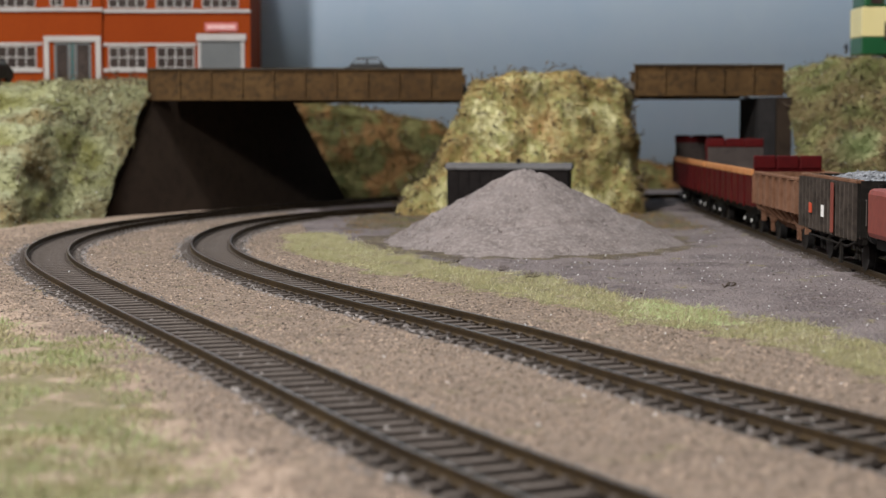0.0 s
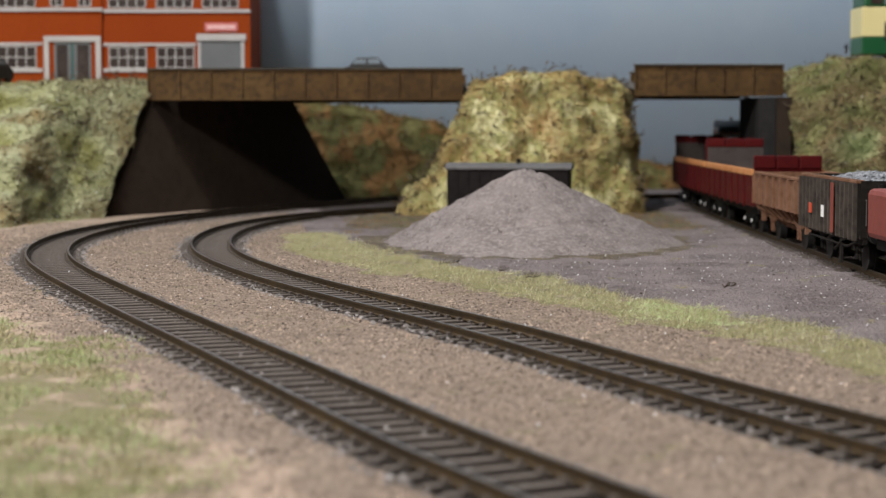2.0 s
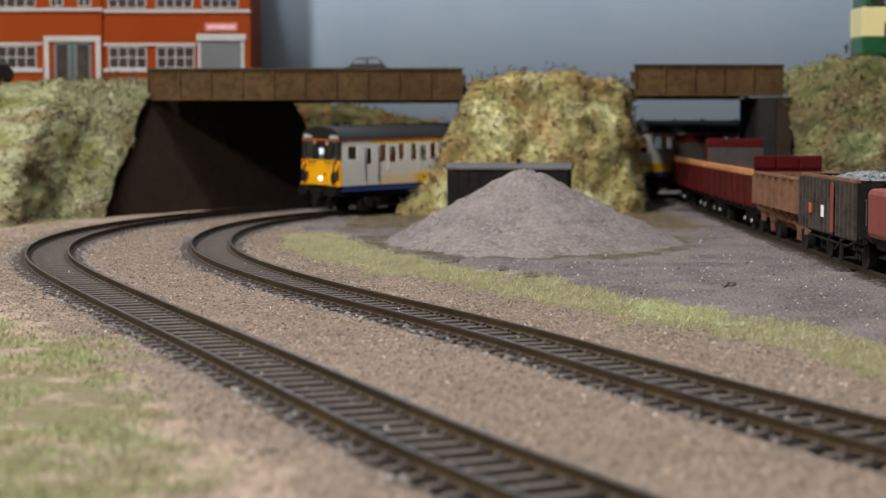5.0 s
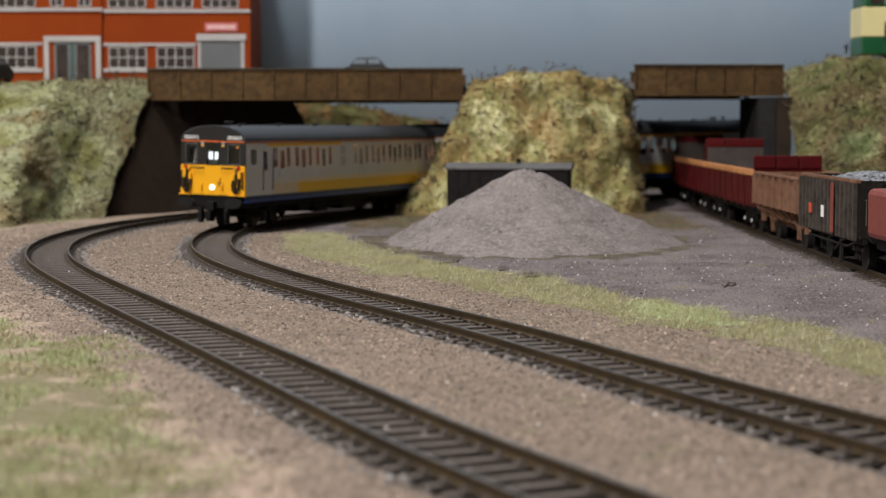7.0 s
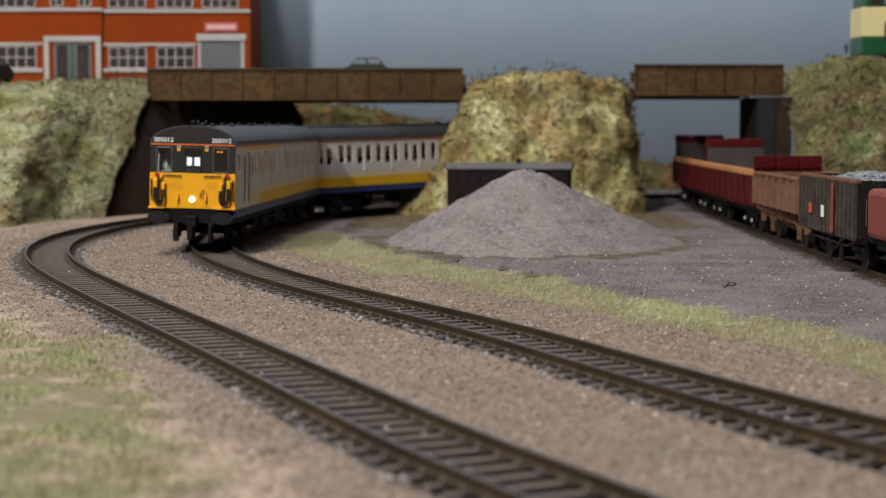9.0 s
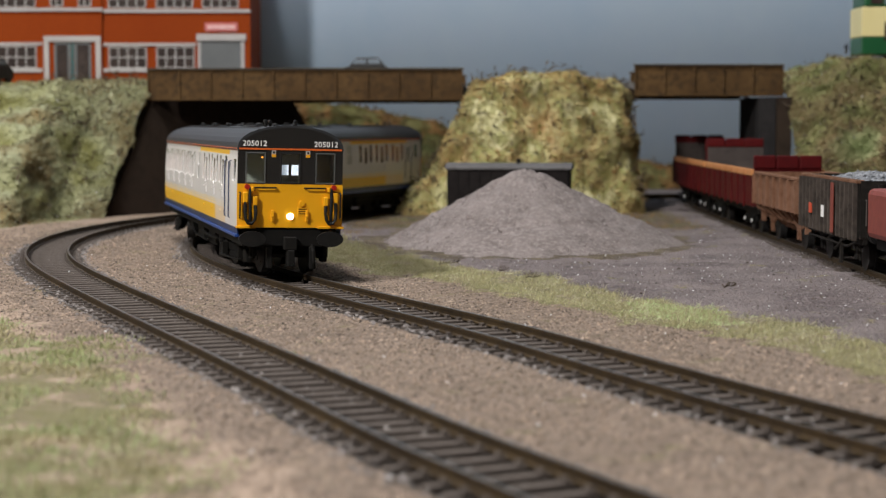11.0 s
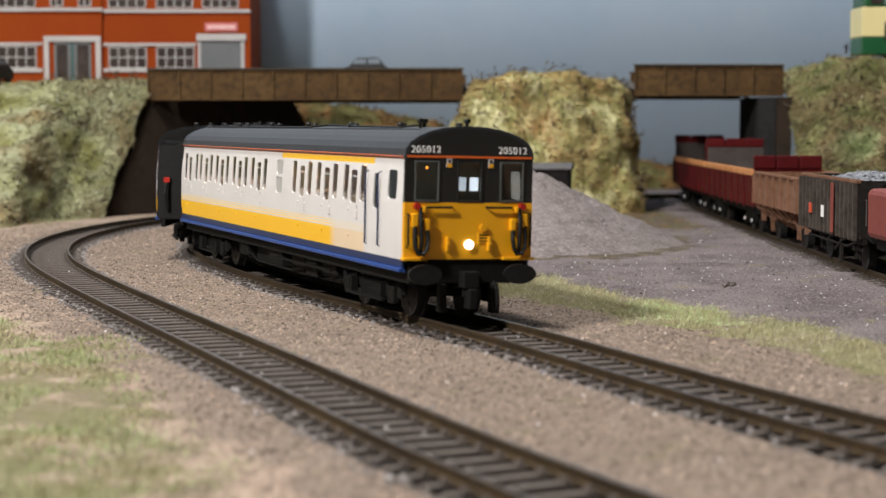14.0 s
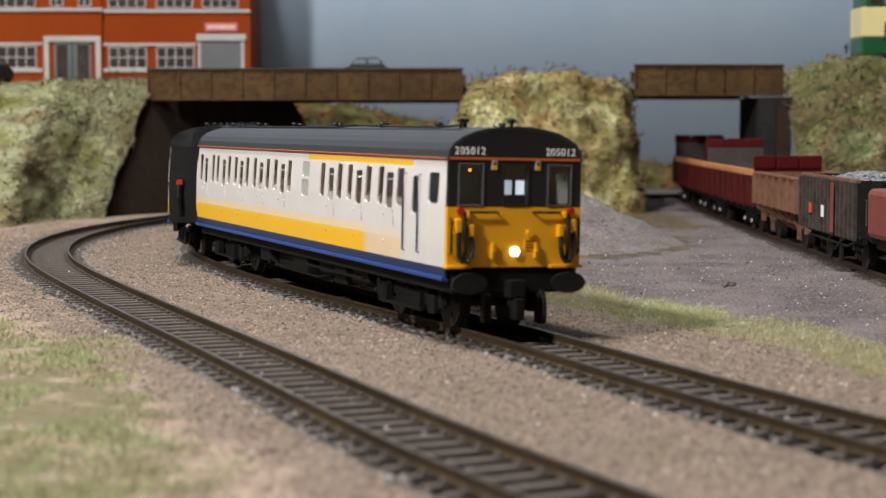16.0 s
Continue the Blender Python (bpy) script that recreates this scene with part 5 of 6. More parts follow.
def side_mesh(sg):
    """A bodyside with its window openings cut through."""
    xs_ = sorted({0.0, -L_CAR, *(round(v, 2) for w in WINDOWS for v in w[:2])}, reverse=True)
    zs_ = sorted({13.6, 15.0, 17.0, 22.0, 26.0, 32.0, 38.0, 42.5, 44.2, *(v for w in WINDOWS for v in w[2:])})
    bm = bmesh.new()
    V = {}

    def vert(x, z, inn):
        k = (x, z, inn)
        if k not in V:
            V[k] = bm.verts.new((x, sg * (side_y(z) - (0.5 if inn else 0.0)), z))
        return V[k]

    solid = {}
    for i in range(len(xs_) - 1):
        for j in range(len(zs_) - 1):
            cx_, cz_ = (xs_[i] + xs_[i + 1]) / 2, (zs_[j] + zs_[j + 1]) / 2
            solid[i, j] = not any(w[0] < cx_ < w[1] and w[2] < cz_ < w[3] for w in WINDOWS)
    for (i, j), ok in solid.items():
        a, b_, c, d = (xs_[i], zs_[j]), (xs_[i + 1], zs_[j]), (xs_[i + 1], zs_[j + 1]), (xs_[i], zs_[j + 1])
        if ok:
            for inn in (0, 1):
                bm.faces.new([vert(*p_, inn) for p_ in (a, b_, c, d)])
            for (p_, q_), nb in (((a, b_), (i, j - 1)), ((b_, c), (i + 1, j)), ((c, d), (i, j + 1)), ((d, a), (i - 1, j))):
                if not solid.get(nb, False):
                    bm.faces.new((vert(*p_, 0), vert(*q_, 0), vert(*q_, 1), vert(*p_, 1)))
    for x0, x1, z0, z1 in WINDOWS:
        r = min(1.1, (x1 - x0) * 0.35)
        for cx_, dx in ((x0, r), (x1, -r)):
            for cz_, dz in ((z0, r), (z1, -r)):
                arc = [(cx_, cz_), (cx_ + dx, cz_), (cx_ + dx * 0.46, cz_ + dz * 0.12), (cx_ + dx * 0.12, cz_ + dz * 0.46), (cx_, cz_ + dz)]
                rings = [[bm.verts.new((px, sg * (side_y(pz) - inn), pz)) for px, pz in arc] for inn in (0.0, 0.5)]
                bm.faces.new(rings[0]), bm.faces.new(rings[1][::-1])
                for k in (1, 2, 3):
                    bm.faces.new((rings[0][k], rings[0][k + 1], rings[1][k + 1], rings[1][k]))
    bmesh.ops.recalc_face_normals(bm, faces=bm.faces[:])
    return bm


def roof_profile(n=14):
    pts_ = []
    for k in range(n + 1):
        a = math.pi * k / n
        pts_.append((-18.3 * math.cos(a) * (1 if 0 < k < n else 1), 44.0 + 8.4 * math.sin(a) ** 0.85))
    return pts_


def end_profile():
    up = roof_profile()
    return [(-17.6, 13.8), (-18.4, 16), (-18.5, 30), (-18.1, 40)] + up + [(18.1, 40), (18.5, 30), (18.4, 16), (17.6, 13.8)]


def extrude_profile(prof, x0, x1, cap=True):
    bm = bmesh.new()
    A = [bm.verts.new((x0, y, z)) for y, z in prof]
    B = [bm.verts.new((x1, y, z)) for y, z in prof]
    n = len(prof)
    for k in range(n):
        bm.faces.new((A[k], A[(k + 1) % n], B[(k + 1) % n], B[k]))
    if cap:
        bm.faces.new(A), bm.faces.new(B[::-1])
    bmesh.ops.recalc_face_normals(bm, faces=bm.faces[:])
    return bm


def clip_profile(prof, z0, z1):
    """The part of a convex profile between two heights."""
    def cut_(poly, z, keep_up):
        out = []
        for k in range(len(poly)):
            p_, q_ = poly[k], poly[(k + 1) % len(poly)]
            ip, iq = (p_[1] >= z) == keep_up, (q_[1] >= z) == keep_up
            if ip:
                out.append(p_)
            if ip != iq:
                f_ = (z - p_[1]) / (q_[1] - p_[1])
                out.append((p_[0] + (q_[0] - p_[0]) * f_, z))
        return out
    return cut_(cut_(prof, z0, True), z1, False)


def plate_with_holes(y0, y1, z0, z1, holes, x_front, x_back, prof=None):
    """A cab front panel in the y-z plane with openings; the outline follows prof where given."""
    ys_ = sorted({y0, y1, *(v for h in holes for v in h[:2])})
    zs_ = sorted({z0, z1, *(v for h in holes for v in h[2:])})
    bm = bmesh.new()
    for i in range(len(ys_) - 1):
        for j in range(len(zs_) - 1):
            cy_, cz_ = (ys_[i] + ys_[i + 1]) / 2, (zs_[j] + zs_[j + 1]) / 2
            if any(h[0] < cy_ < h[1] and h[2] < cz_ < h[3] for h in holes):
                continue
            m_ = Matrix.LocRotScale(((x_front + x_back) / 2, cy_, cz_), None, (abs(x_front - x_back), ys_[i + 1] - ys_[i], zs_[j + 1] - zs_[j]))
            bmesh.ops.create_cube(bm, size=1.0, matrix=m_)
    bmesh.ops.remove_doubles(bm, verts=bm.verts[:], dist=0.001)
    return bm


def text_part(body, size, m_, material, parent, name="unit_number"):
    cu = bpy.data.curves.new(name, "FONT")
    cu.body, cu.size, cu.align_x, cu.align_y, cu.extrude = body, size * MM, "CENTER", "CENTER", 0.00006
    cu.space_character = 1.08
    cu.offset = 0.00002
    tmp = new(name, cu)
    dg = bpy.context.evaluated_depsgraph_get()
    me = bpy.data.meshes.new_from_object(tmp.evaluated_get(dg))
    bpy.data.objects.remove(tmp)
    me.transform(m_)
    me.materials.clear()
    me.materials.append(material)
    ob = new(name, me)
    ob.parent = parent
    return ob


def build_car(label, lit):
    car = thing("railway_carriage", label, "train carriage", "train carriages")
    for sg in (-1, 1):
        part("bodyside", side_mesh(sg), M_LIVERY, car, "white side with yellow and blue bands")
        for w in WINDOWS:
            part("window_pane", boxes((w[0] - 0.1, w[1] + 0.1, sg * (side_y((w[2] + w[3]) / 2) - 0.45), sg * (side_y((w[2] + w[3]) / 2) - 0.3), w[2] - 0.1, w[3] + 0.1)), M_FROST if w[0] == -119.2 else M_GLASS, car).visible_shadow = False
        for a, b_ in DROP:
            x = -(a + b_) / 2
            part("door_hinge", boxes(*[(-a - 1.2, -a - 0.5, sg * (side_y(z) + 0.35), sg * (side_y(z) - 0.2), z - 0.4, z + 0.4) for z in (28.4, 21.0)], bev=0.1), M_LIVERY, car)
            part("door_handle", boxes((-b_ + 0.6, -b_ + 1.5, sg * (side_y(27) + 0.5), sg * (side_y(27) - 0.2), 26.0, 28.4), bev=0.15), M_LIVERY, car)
            part("grab_handle", boxes((-b_ + 0.7, -b_ + 1.1, sg * (side_y(30) + 0.4), sg * (side_y(30) - 0.2), 29.0, 30.0)), M_LIVERY, car)
            part("drop_bar", boxes((-a, -b_, sg * (side_y(38) - 0.3), sg * (side_y(38) - 0.6), 37.7, 38.2)), M_WHITE, car)
        for x in (-28.3, -17.8):
            z0_ = 19.5
            part("cab_handrail", path_rod([(x, sg * 18.2, z0_), (x, sg * 19.0, z0_ + 0.3), (x, sg * 19.0, 39.5), (x, sg * 17.8, 40)], 0.24), M_NAVY, car, "dark blue handrail")
        part("lower_rib", boxes((-L_CAR, -0.5, sg * 17.4, sg * 18.9, 13.7, 14.7), bev=0.15), M_BLUE, car, "bright blue lower edge")
        part("gutter", boxes((-L_CAR, 0, sg * 17.6, sg * 18.25, 43.9, 44.5), bev=0.12), M_ORANGE, car, "orange cantrail line")
    # roof
    part("roof", extrude_profile(roof_profile(), -0.0, -L_CAR), M_ROOF, car, "dark grey curved roof", smooth=False)
    part("rain_strip", boxes((-L_CAR + 4, -14, -9.0, -8.4, 51.2, 51.7)), M_ROOF, car)
    part("conduit", path_rod([(-L_CAR + 6, -7.4, 52.0), (-150, -7.4, 52.0), (-118, -7.0, 52.1), (-112, -3, 52.8), (-60, -6.5, 52.3), (-34, -6.8, 52.2), (-27, -3, 52.9)], 0.28), M_BLACK, car)
    for k in range(11):
        x = -18 - k * 22.0
        bm = bmesh.new()
        yv = -4.6 if k % 2 else 4.6
        rod(bm, (x, yv, 51.2), (x, yv, 53.0), 0.8, 10)
        rod(bm, (x, yv, 53.0), (x, yv, 53.6), 1.25, 10, 0.9)
        part("roof_vent", bm, M_BLACK, car)
    for x, y in ((-9, 3.2), (-24, -3.4), (-22, -5.4)):
        bm = rods(((x, y, 51.6), (x, y, 54.4), 0.5), ((x - 1.1, y, 54.0), (x + 1.1, y, 54.0), 0.65))
        part("horn", bm, M_BLACK, car)
    # cab front
    prof = end_profile()
    dome = part("front_dome", extrude_profile(clip_profile(prof, 44.0, 60), 0.0, 1.4), M_CABBLACK, car, "black domed cab roof front")
    part("roof_rim", extrude_profile([(y * 1.02, z + 0.25) for y, z in roof_profile()] + [(y * 0.97, z - 0.5) for y, z in reversed(roof_profile())], 1.5, 0.4), M_ROOF, car)
    holes = [(-15.3, -9.2, 32.9, 42.8), (-3.2, 3.2, 32.9, 42.8), (9.2, 15.3, 32.9, 42.8)]
    wf = part("windscreen_panel", plate_with_holes(-18.4, 18.4, 32.3, 44.0, holes, 1.4, 0.4), M_CABBLACK, car, "black windscreen surround")
    for h in holes:
        part("windscreen", boxes((0.55, 0.75, h[0] - 0.1, h[1] + 0.1, h[2] - 0.1, h[3] + 0.1)), M_GLASS, wf).visible_shadow = False
        t_ = 0.45
        part("window_rim", boxes((1.3, 1.75, h[0] - t_, h[0], h[2] - t_, h[3] + t_), (1.3, 1.75, h[1], h[1] + t_, h[2] - t_, h[3] + t_), (1.3, 1.75, h[0], h[1], h[2] - t_, h[2]), (1.3, 1.75, h[0], h[1], h[3], h[3] + t_), bev=0.1),
             M_RIM if h[0] != -3.2 else M_CABBLACK, wf)
    part("route_blind", boxes((0.1, 0.3, -2.9, -0.6, 35.4, 39.0), (0.1, 0.3, 0.5, 2.9, 35.4, 39.0)), M_BLIND if lit else M_WHITE, car, "two pale lit route blinds")
    if lit:
        for y in (10.5, 9.0, -8.5):
            part("cab_lamp", rods(((-8.6, y, 41.3), (-8.0, y, 41.3), 0.28)), M_AMBER, car, "amber cab lamp")
    nose = part("yellow_front", extrude_profile(clip_profile(prof, 17.2, 32.3), 0.0, 1.5), M_YELLOW, car, "warning yellow cab front")
    part("orange_stripe", boxes((1.4, 1.7, -18.0, 18.0, 44.1, 44.7)), M_ORANGE, car)
    part("front_lip", boxes((0.2, 2.6, -18.9, -12.0, 16.9, 17.7), bev=0.15), M_YELLOW, nose)
    part("front_lip", boxes((0.2, 2.6, 9.8, 18.9, 16.9, 17.7), bev=0.15), M_YELLOW, nose)
    for s in (-1, 1):
        for z0_, z1_, yy in ((20.5, 29, s * 17.6),):
            part("front_handrail", path_rod([(1.4, yy, z0_), (2.4, yy, z0_ + 0.3), (2.4, yy, z1_), (1.4, yy, z1_ + 0.3)], 0.3), M_BLACK, nose)
        part("top_handrail", path_rod([(1.4, s * 12.4, 31.0), (2.5, s * 12.2, 31.0), (2.5, s * 5.2, 31.0), (1.4, s * 5.0, 31.0)], 0.3), M_BLACK, nose)
        part("tail_lamp", rods(((1.4, s * 15.2, 31.3), (2.9, s * 15.2, 31.3), 0.9), seg=14), M_RED, nose, "red tail lamp")
        part("hose_valve", boxes((1.4, 3.2, s * 12.4 - 0.8, s * 12.4 + 0.8, 24.8, 28.0), (1.4, 3.0, s * 15.8 - 0.9, s * 15.8 + 0.9, 25.6, 29.4), (1.4, 3.2, s * 13.4 - 0.5, s * 13.4 + 0.5, 29.6, 31.2), bev=0.3), M_YELLOW, nose)
        pts_ = [(2.6, s * 12.4, 25.0), (3.2, s * 12.2, 22.5), (3.4, s * 12.6, 20.0), (3.2, s * 13.6, 18.6), (3.2, s * 14.8, 18.7), (3.2, s * 15.7, 20.2), (3.0, s * 15.9, 23.0), (2.6, s * 15.8, 26.0)]
        part("brake_hose", path_rod(pts_, 0.62, 8), M_BLACK, nose, "black rubber brake hose")
        part("jumper_cable", path_rod([(2.4, s * 14.2, 31.0), (3.2, s * 14.3, 27), (3.3, s * 14.1, 22), (2.6, s * 14.2, 18.8)], 0.55, 8), M_BLACK, nose)
    for y in (-6.2, 5.8):
        part("lamp_bracket", boxes((1.4, 2.5, y - 0.45, y + 0.45, 19.4, 23.2), (1.4, 2.9, y - 0.5, y + 0.5, 20.8, 21.6), bev=0.15), M_YELLOW, nose)
    part("data_panel", boxes((1.4, 1.75, 2.6, 6.2, 21.4, 24.4), bev=0.1), M_YELLOW, nose)
    part("data_lines", boxes(*[(1.7, 1.8, 3.0, 5.8, 21.9 + k * 0.8, 22.2 + k * 0.8) for k in range(3)]), M_BLACK, nose)
    part("socket", rods(((1.4, 4.0, 25.6), (2.3, 4.0, 25.6), 1.0), seg=14), M_YELLOW, nose)
    hl = part("headlight", rods(((1.3, 0.0, 21.1), (2.2, 0.0, 21.1), 1.2), seg=24), M_HEADLIGHT if lit else M_LENSOFF, nose, "glowing white headlight" if lit else "")
    for y in (6.0, -6.0):
        pl_ = part("warning_plate", boxes((1.4, 1.65, y - 0.75, y + 0.75, 41.6, 44.0)), M_WHITE, wf, "white and yellow warning plate")
        part("plate_band", boxes((1.6, 1.75, y - 0.7, y + 0.7, 41.65, 42.6)), M_YELLOW, pl_)
        part("plate_mark", boxes((1.6, 1.75, y - 0.3, y + 0.3, 42.9, 43.6)), M_BLACK, pl_)
    for y in (12.4, -12.6):
        text_part("205012", 2.65, Matrix.Translation((1.46 * MM, y * MM, 46.2 * MM)) @ Euler((math.pi / 2, 0, math.pi / 2)).to_matrix().to_4x4(), M_NUM, dome)
    # buffers and coupling
    for s in (-1, 1):
        bm = bmesh.new()
        rod(bm, (0, s * 13.6, 13.4), (4.4, s * 13.6, 13.4), 1.7, 14)
        bmesh.ops.create_cone(bm, cap_ends=True, segments=26, radius1=1, radius2=1, depth=1.0, matrix=Matrix.LocRotScale((4.9, s * 13.6, 13.4), Euler((0, math.pi / 2, 0)), (2.7, 4.7, 1.0)))
        part("buffer", bm, M_BLACK, car)
    part("buffer_beam", boxes((-1.5, 0.8, -16.5, 16.5, 10.6, 17.0), bev=0.3), M_UNDER, car)
    part("coupling", boxes((0.5, 4.5, -2.2, 2.2, 9.5, 14.0), (0.5, 6, -1.2, 1.2, 4.0, 9.5), (-1, 2, -8, -6, 3, 10.5), (-1, 2, 7, 9, 2.6, 10.5), bev=0.3), M_UNDER, car)
    part("air_pipe", path_rod([(0.6, 8, 11), (2.6, 8.2, 9), (2.8, 8.4, 5), (1.5, 8.8, 3)], 0.6), M_UNDER, car)
    # inner end with gangway
    part("inner_end", extrude_profile(clip_profile(prof, 14, 60), -L_CAR, -L_CAR + 1.2), M_BLACK, car, "black inner end")
    part("gangway", boxes((-L_CAR - 1.8, -L_CAR, -6, 6, 14, 42), bev=0.4), M_UNDER, car)
    for s in (-1, 1):
        bm = path_rod([(-L_CAR - 1, s * 14, 29), (-L_CAR - 1.6, s * 14.2, 24), (-L_CAR - 1, s * 13.6, 18)], 0.9)
        part("jumper_cable", bm, M_BLACK, car)
        part("jumper_socket", boxes((-L_CAR - 1.6, -L_CAR, s * 14 - 1.2, s * 14 + 1.2, 29, 31)), M_RED, car)
    # floor, seats, underframe
    part("floor_pan", boxes((-L_CAR + 1, -1, -16.8, 16.8, 13.4, 15.2)), M_UNDER, car)
    for k in range(14):
        x = -38 - k * 15.2
        if abs(x + 115) < 9:
            continue
        # trailing car: the unlit saloon's shade is in the seat colour
        part("seat", boxes((x - 2.0, x + 2.0, -15.5, -3.5, 15.2, 32.5), (x - 2.0, x + 2.0, 3.5, 15.5, 15.2, 32.5), bev=0.5), M_SEAT if lit else M_INTSHADE, car, "brown bench seat")
    part("bulkhead", boxes((-29.2, -28.4, -17, 17, 15.2, 44)), M_SEAT, car)
    part("bulkhead", boxes((-122.5, -121.7, -17, 17, 15.2, 44), (-109.5, -108.7, -17, 17, 15.2, 44)), M_SEAT, car)
    # same here: the trailing car's ceiling is coloured dark as if unlit
    part("ceiling_panel", boxes((-L_CAR + 2, -2, -17, 17, 43.6, 44.2)), M_WHITE if lit else M_INTSHADE, car)
    for x in (-236, -213, -190, -166, -142, -92, -68, -43):
        for s in (-1, 1):
            part("saloon_lamp", rods(((x, s * 13.5, 40.9), (x, s * 13.5, 43.6), 0.75), seg=12), M_SALOON, car, "small glowing orange saloon lamp")
    part("cab_back", boxes((-16, -15.4, -17, 17, 15.2, 43.5)), M_CABBACK, car)
    for s in (-1, 1):
        part("solebar", boxes((-L_CAR, -2, s * 15.5 - 0.8, s * 15.5 + 0.8, 10.6, 13.8)), M_UNDER, car)
        part("footboard", boxes((-118, -64, s * 16.2, s * 17.4, 8.6, 9.2)), M_UNDER, car)
    for x0, x1, z0_, y0_, y1_ in ((-96, -84, 5.0, -15, -4), (-114, -100, 4.4, -14, -2), (-138, -122, 5.2, -15, 15), (-160, -142, 4.6, -13, 13), (-104, -88, 5, 4, 15), (-176, -164, 6, -15, -5), (-82, -68, 6, -14, 14)):
        part("equipment_box", boxes((x0, x1, y0_, y1_, z0_, 11.5), bev=0.5), M_UNDER, car)
    part("truss_rod", rods(((-172, -15, 9.5), (-150, -15, 5.4), 0.4), ((-150, -15, 5.4), (-110, -15, 5.4), 0.4), ((-110, -15, 5.4), (-84, -15, 9.5), 0.4), ((-172, 15, 9.5), (-150, 15, 5.4), 0.4), ((-150, 15, 5.4), (-84, 15, 5.4), 0.4)), M_UNDER, car)
    # bogies
    bogies = []
    for xb in (-36.0, -218.0):
        bg = new("bogie")
        bg.empty_display_size = 0.01
        bg.parent = car
        bg.location = (xb * MM, 0, 0)
        bm = boxes((-23, 23, -13.6, -12.2, 6.2, 9.2), (-23, 23, 12.2, 13.6, 6.2, 9.2), (-5, 5, -13, 13, 5.4, 10.6), (-8, 8, -14.2, -12.6, 3.6, 6.4), (-8, 8, 12.6, 14.2, 3.6, 6.4), bev=0.35)
        part("bogie_frame", bm, M_UNDER, bg)
        for s in (-1, 1):
            for dx in (-17, 17):
                part("axlebox", boxes((dx - 2.2, dx + 2.2, s * 13.2, s * 15.2, 3.6, 8.4), bev=0.4), M_UNDER, bg)
                part("spring", rods(((dx - 4.2, s * 13.6, 5.4), (dx - 4.2, s * 13.6, 9.8), 1.1), ((dx + 4.2, s * 13.6, 5.4), (dx + 4.2, s * 13.6, 9.8), 1.1), seg=10), M_UNDER, bg)
            part("footstep", boxes((-14, 14, s * 15.4, s * 16.6, 4.0, 4.7), (-12, -11, s * 14, s * 16, 4.5, 9), (11, 12, s * 14, s * 16, 4.5, 9)), M_UNDER, bg)
        wheels = []
        for dx in (-17, 17):
            bm = bmesh.new()
            for s in (-1, 1):
                rod(bm, (0, s * 7.2, 0), (0, s * 9.6, 0), 6.2, 28)
                rod(bm, (0, s * 6.7, 0), (0, s * 7.3, 0), 6.9, 28)
                for k in range(4):
                    a = k * 1.5708
                    rod(bm, (3.2 * math.cos(a), s * 9.5, 3.2 * math.sin(a)), (3.2 * math.cos(a), s * 9.8, 3.2 * math.sin(a)), 0.9, 8)
            rod(bm, (0, -9, 0), (0, 9, 0), 1.0, 8)
            ws = part("wheelset", bm, M_TYRE, bg)
            ws.location = (dx * MM, 0, 6.2 * MM)
            wheels.append((dx, ws))
        bogies.append((xb, bg, wheels))
    return car, bogies


M_CABBACK = surface("cab_back_wall", (0.34, 0.36, 0.31), (0.4, 0.42, 0.37), None, 50.0, 300.0, 0.7)
M_NAVY = surface("navy_handrail", (0.01, 0.02, 0.07), (0.015, 0.03, 0.09), None, 50.0, 300.0, 0.45)
M_BLUE = surface("bright_blue", (0.013, 0.05, 0.21), (0.016, 0.058, 0.24), None, 50.0, 300.0, 0.4)
M_RIM = surface("window_rim_grey", (0.10, 0.105, 0.10), (0.14, 0.145, 0.14), None, 50.0, 300.0, 0.35, 0.3)
LEAD = build_car("white, yellow and blue railcar with lit yellow cab front", True)
TRAIL = build_car("white, yellow and blue trailing railcar of the unit", False)

# distance of the front along the line (from its near end) against time
TIMES = [(0.0, 1467.0), (0.6, 1381.0), (1.2, 1300.0), (1.8, 1216.5), (2.0, 1188.5), (2.2, 1161.5), (2.4, 1135.5), (3.0, 1063.0), (3.9, 960.5), (4.0, 950.5), (4.2, 929.5), (5.2, 835.0), (6.3, 741.5), (6.5, 725.5), (7.0, 688.0),
         (7.5, 651.5), (8.0, 616.0), (8.5, 583.0), (9.0, 553.0), (9.2, 540.0), (10.2, 467.0), (11.3, 391.0), (11.5, 378.0), (12.0, 350.0), (12.5, 326.5), (13.0, 303.5), (13.5, 281.5), (14.0, 262.5), (14.5, 248.5), (15.0, 240.0), (15.5, 236.3), (16.0, 235.6)]


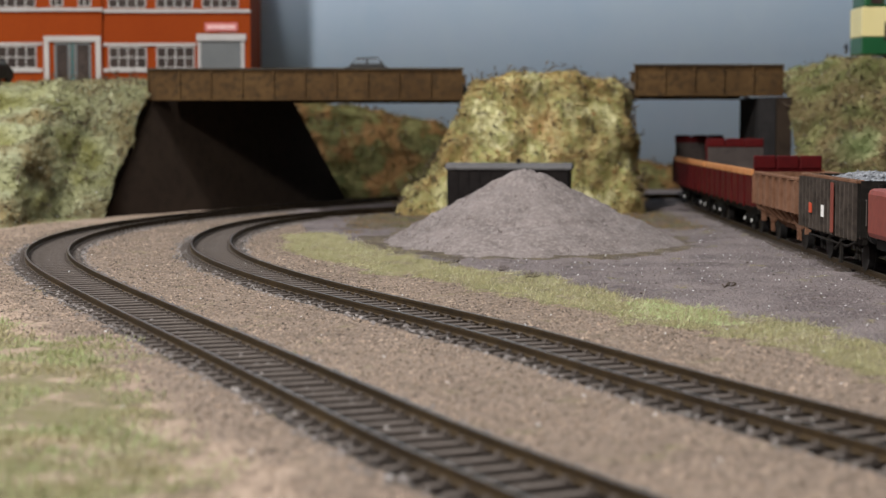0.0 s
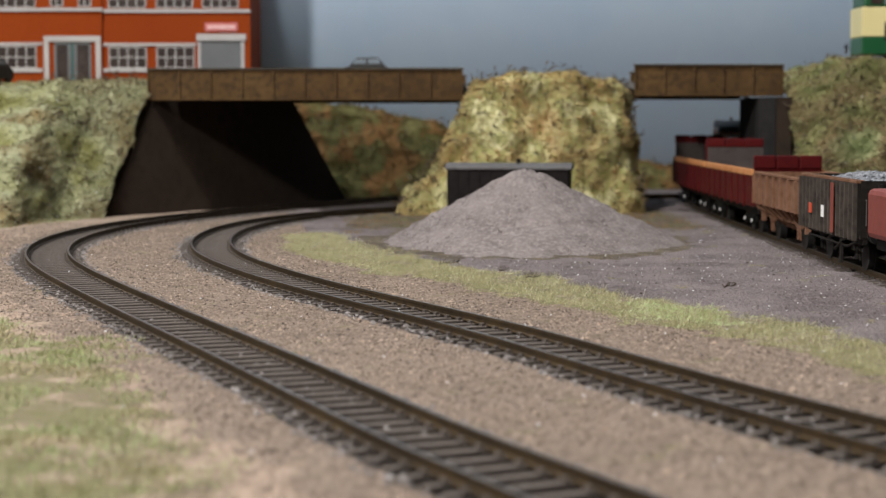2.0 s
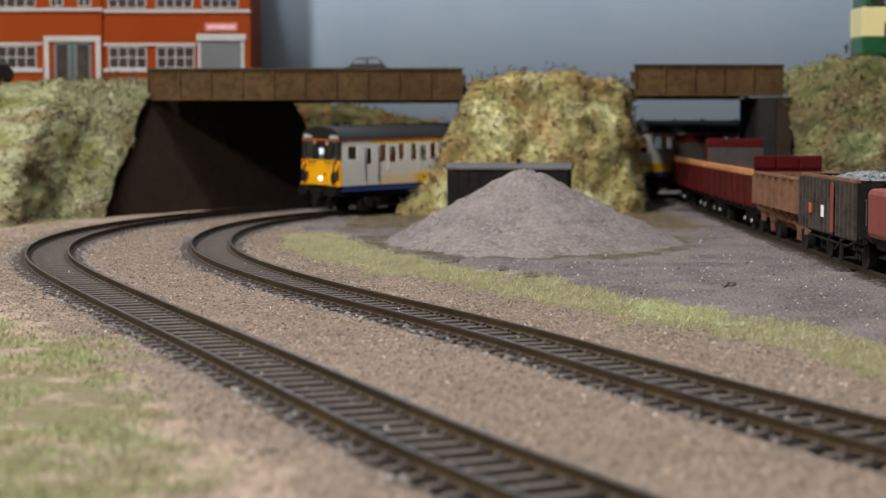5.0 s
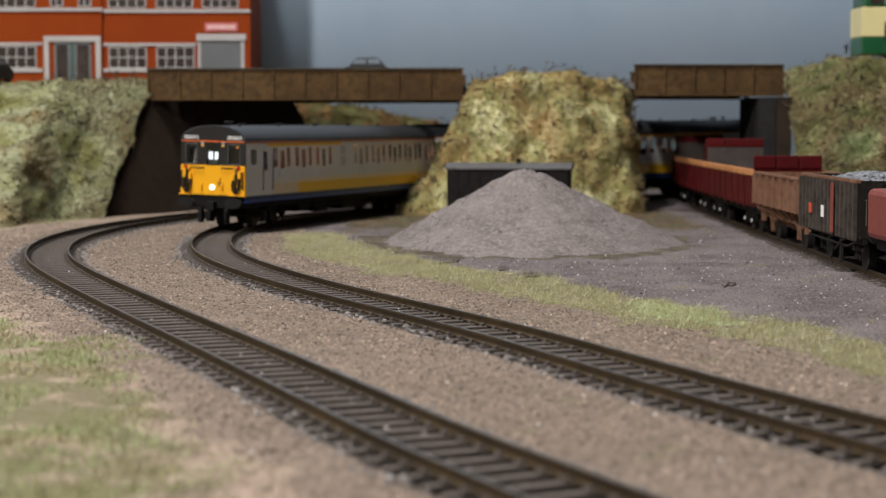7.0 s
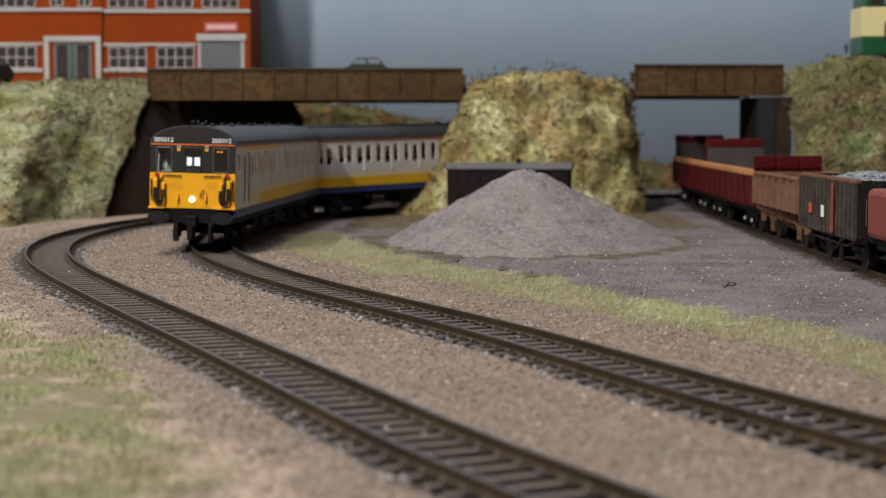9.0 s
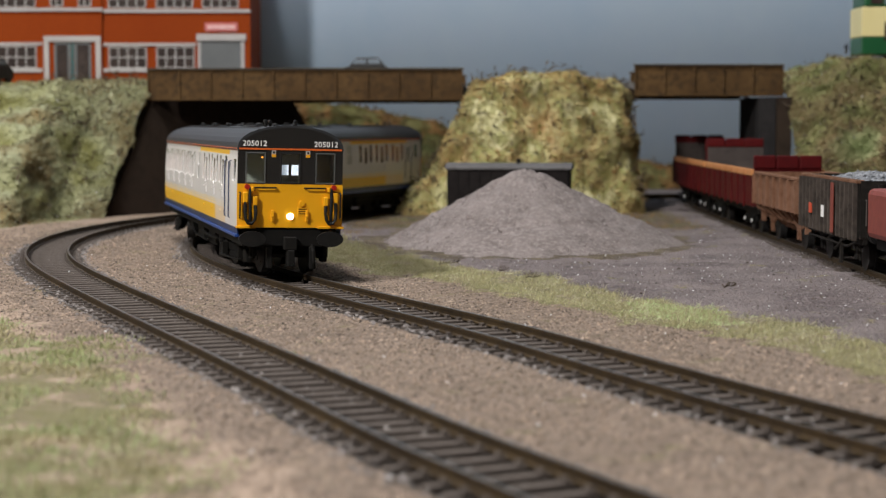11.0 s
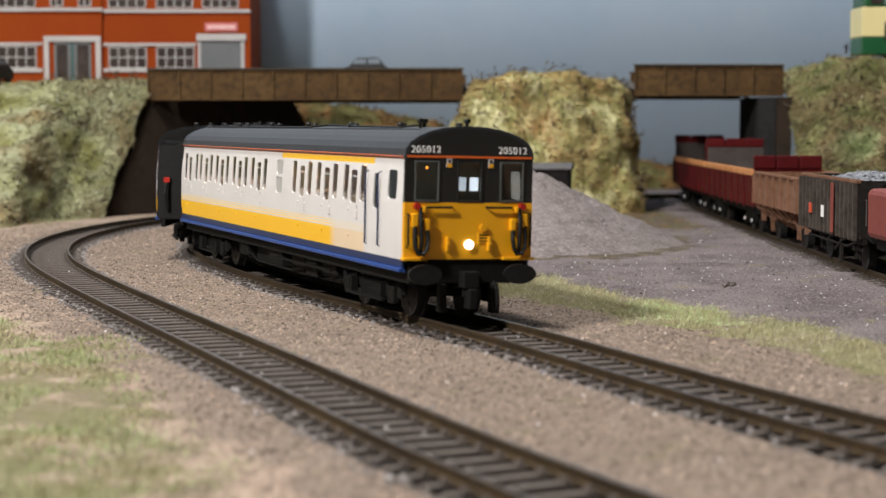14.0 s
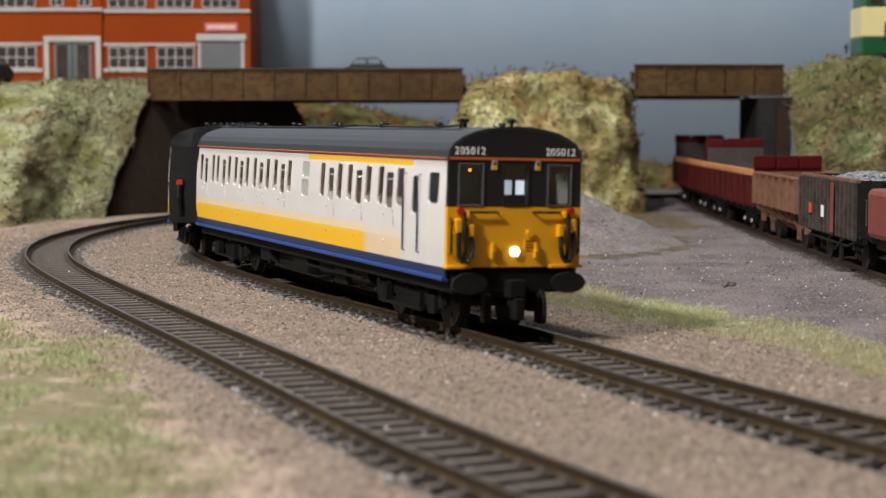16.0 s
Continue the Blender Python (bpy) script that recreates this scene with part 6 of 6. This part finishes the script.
def travel(t):
    """Smooth monotone interpolation (Hermite) of the table."""
    T = [a for a, _ in TIMES]
    S = [b_ for _, b_ in TIMES]
    i = min(max(int(np.searchsorted(T, t, "right")) - 1, 0), len(T) - 2)

    def slope(k):
        a, b_ = max(k - 1, 0), min(k + 1, len(T) - 1)
        return (S[b_] - S[a]) / (T[b_] - T[a])
    h = T[i + 1] - T[i]
    u = (t - T[i]) / h
    return ((2 * u ** 3 - 3 * u ** 2 + 1) * S[i] + (u ** 3 - 2 * u ** 2 + u) * h * slope(i) + (-2 * u ** 3 + 3 * u ** 2) * S[i + 1] + (u ** 3 - u ** 2) * h * slope(i + 1))


RS = np.arange(len(RIDE[0])) * STEP


def on_line(s):
    x, y = float(np.interp(s, RS, RIDE[0][:, 0])), float(np.interp(s, RS, RIDE[0][:, 1]))
    return Vector((x, y, rise(x, y)))


def heading(s):
    d = on_line(s - 4) - on_line(s + 4)
    return math.atan2(d.y, d.x)


LEAN = radians(-1.33)


def car_pose(s_first, s_second, x_first, flip=False):
    """Pose of a carriage whose bogies stand at two distances; x_first is the first bogie's place on it."""
    a, b_ = on_line(s_first), on_line(s_second)
    d = (a - b_).normalized()
    ang = math.atan2(d.y, d.x)
    tip = math.asin(d.z)
    if flip:
        ang += math.pi
        org = b_ + d * x_first
    else:
        org = a - d * x_first
    return Matrix.Translation(org * MM) @ Euler((0, 0, ang)).to_matrix().to_4x4() @ Euler((-LEAN if flip else LEAN, tip if flip else -tip, 0)).to_matrix().to_4x4(), ang


def motions():
    ticks = [k / 10 for k in range(161)]
    fine = [k / 30 for k in range(481)]
    for n, (car, bogies) in enumerate((LEAD, TRAIL)):
        back = n == 1
        rows, brows = [], [[], []]
        for t in ticks:
            s = travel(t)
            if not back:
                sa, sb = s + 36, s + 218
                m_, ang = car_pose(sa, sb, -36)
                where = (sa, sb)
            else:
                s0 = s + 2 * L_CAR + 9
                sa, sb = s0 - 218, s0 - 36
                m_, ang = car_pose(sa, sb, -36, True)
                where = (sb, sa)
            rows.append((t, m_))
            for k in (0, 1):
                yaw = heading(where[k]) + (math.pi if back else 0) - ang
                yaw = (yaw + math.pi) % (2 * math.pi) - math.pi
                brows[k].append((t, Matrix.LocRotScale((bogies[k][0] * MM, 0, 0), Euler((0, 0, yaw)), None)))
        walk(car, rows)
        for k in (0, 1):
            walk(bogies[k][1], brows[k])
            for dx, ws in bogies[k][2]:
                walk(ws, [(t, Matrix.LocRotScale((dx * MM, 0, 6.2 * MM), Euler((0, -(travel(t) / 6.2) * (-1 if back else 1), 0)), None)) for t in fine])


motions()
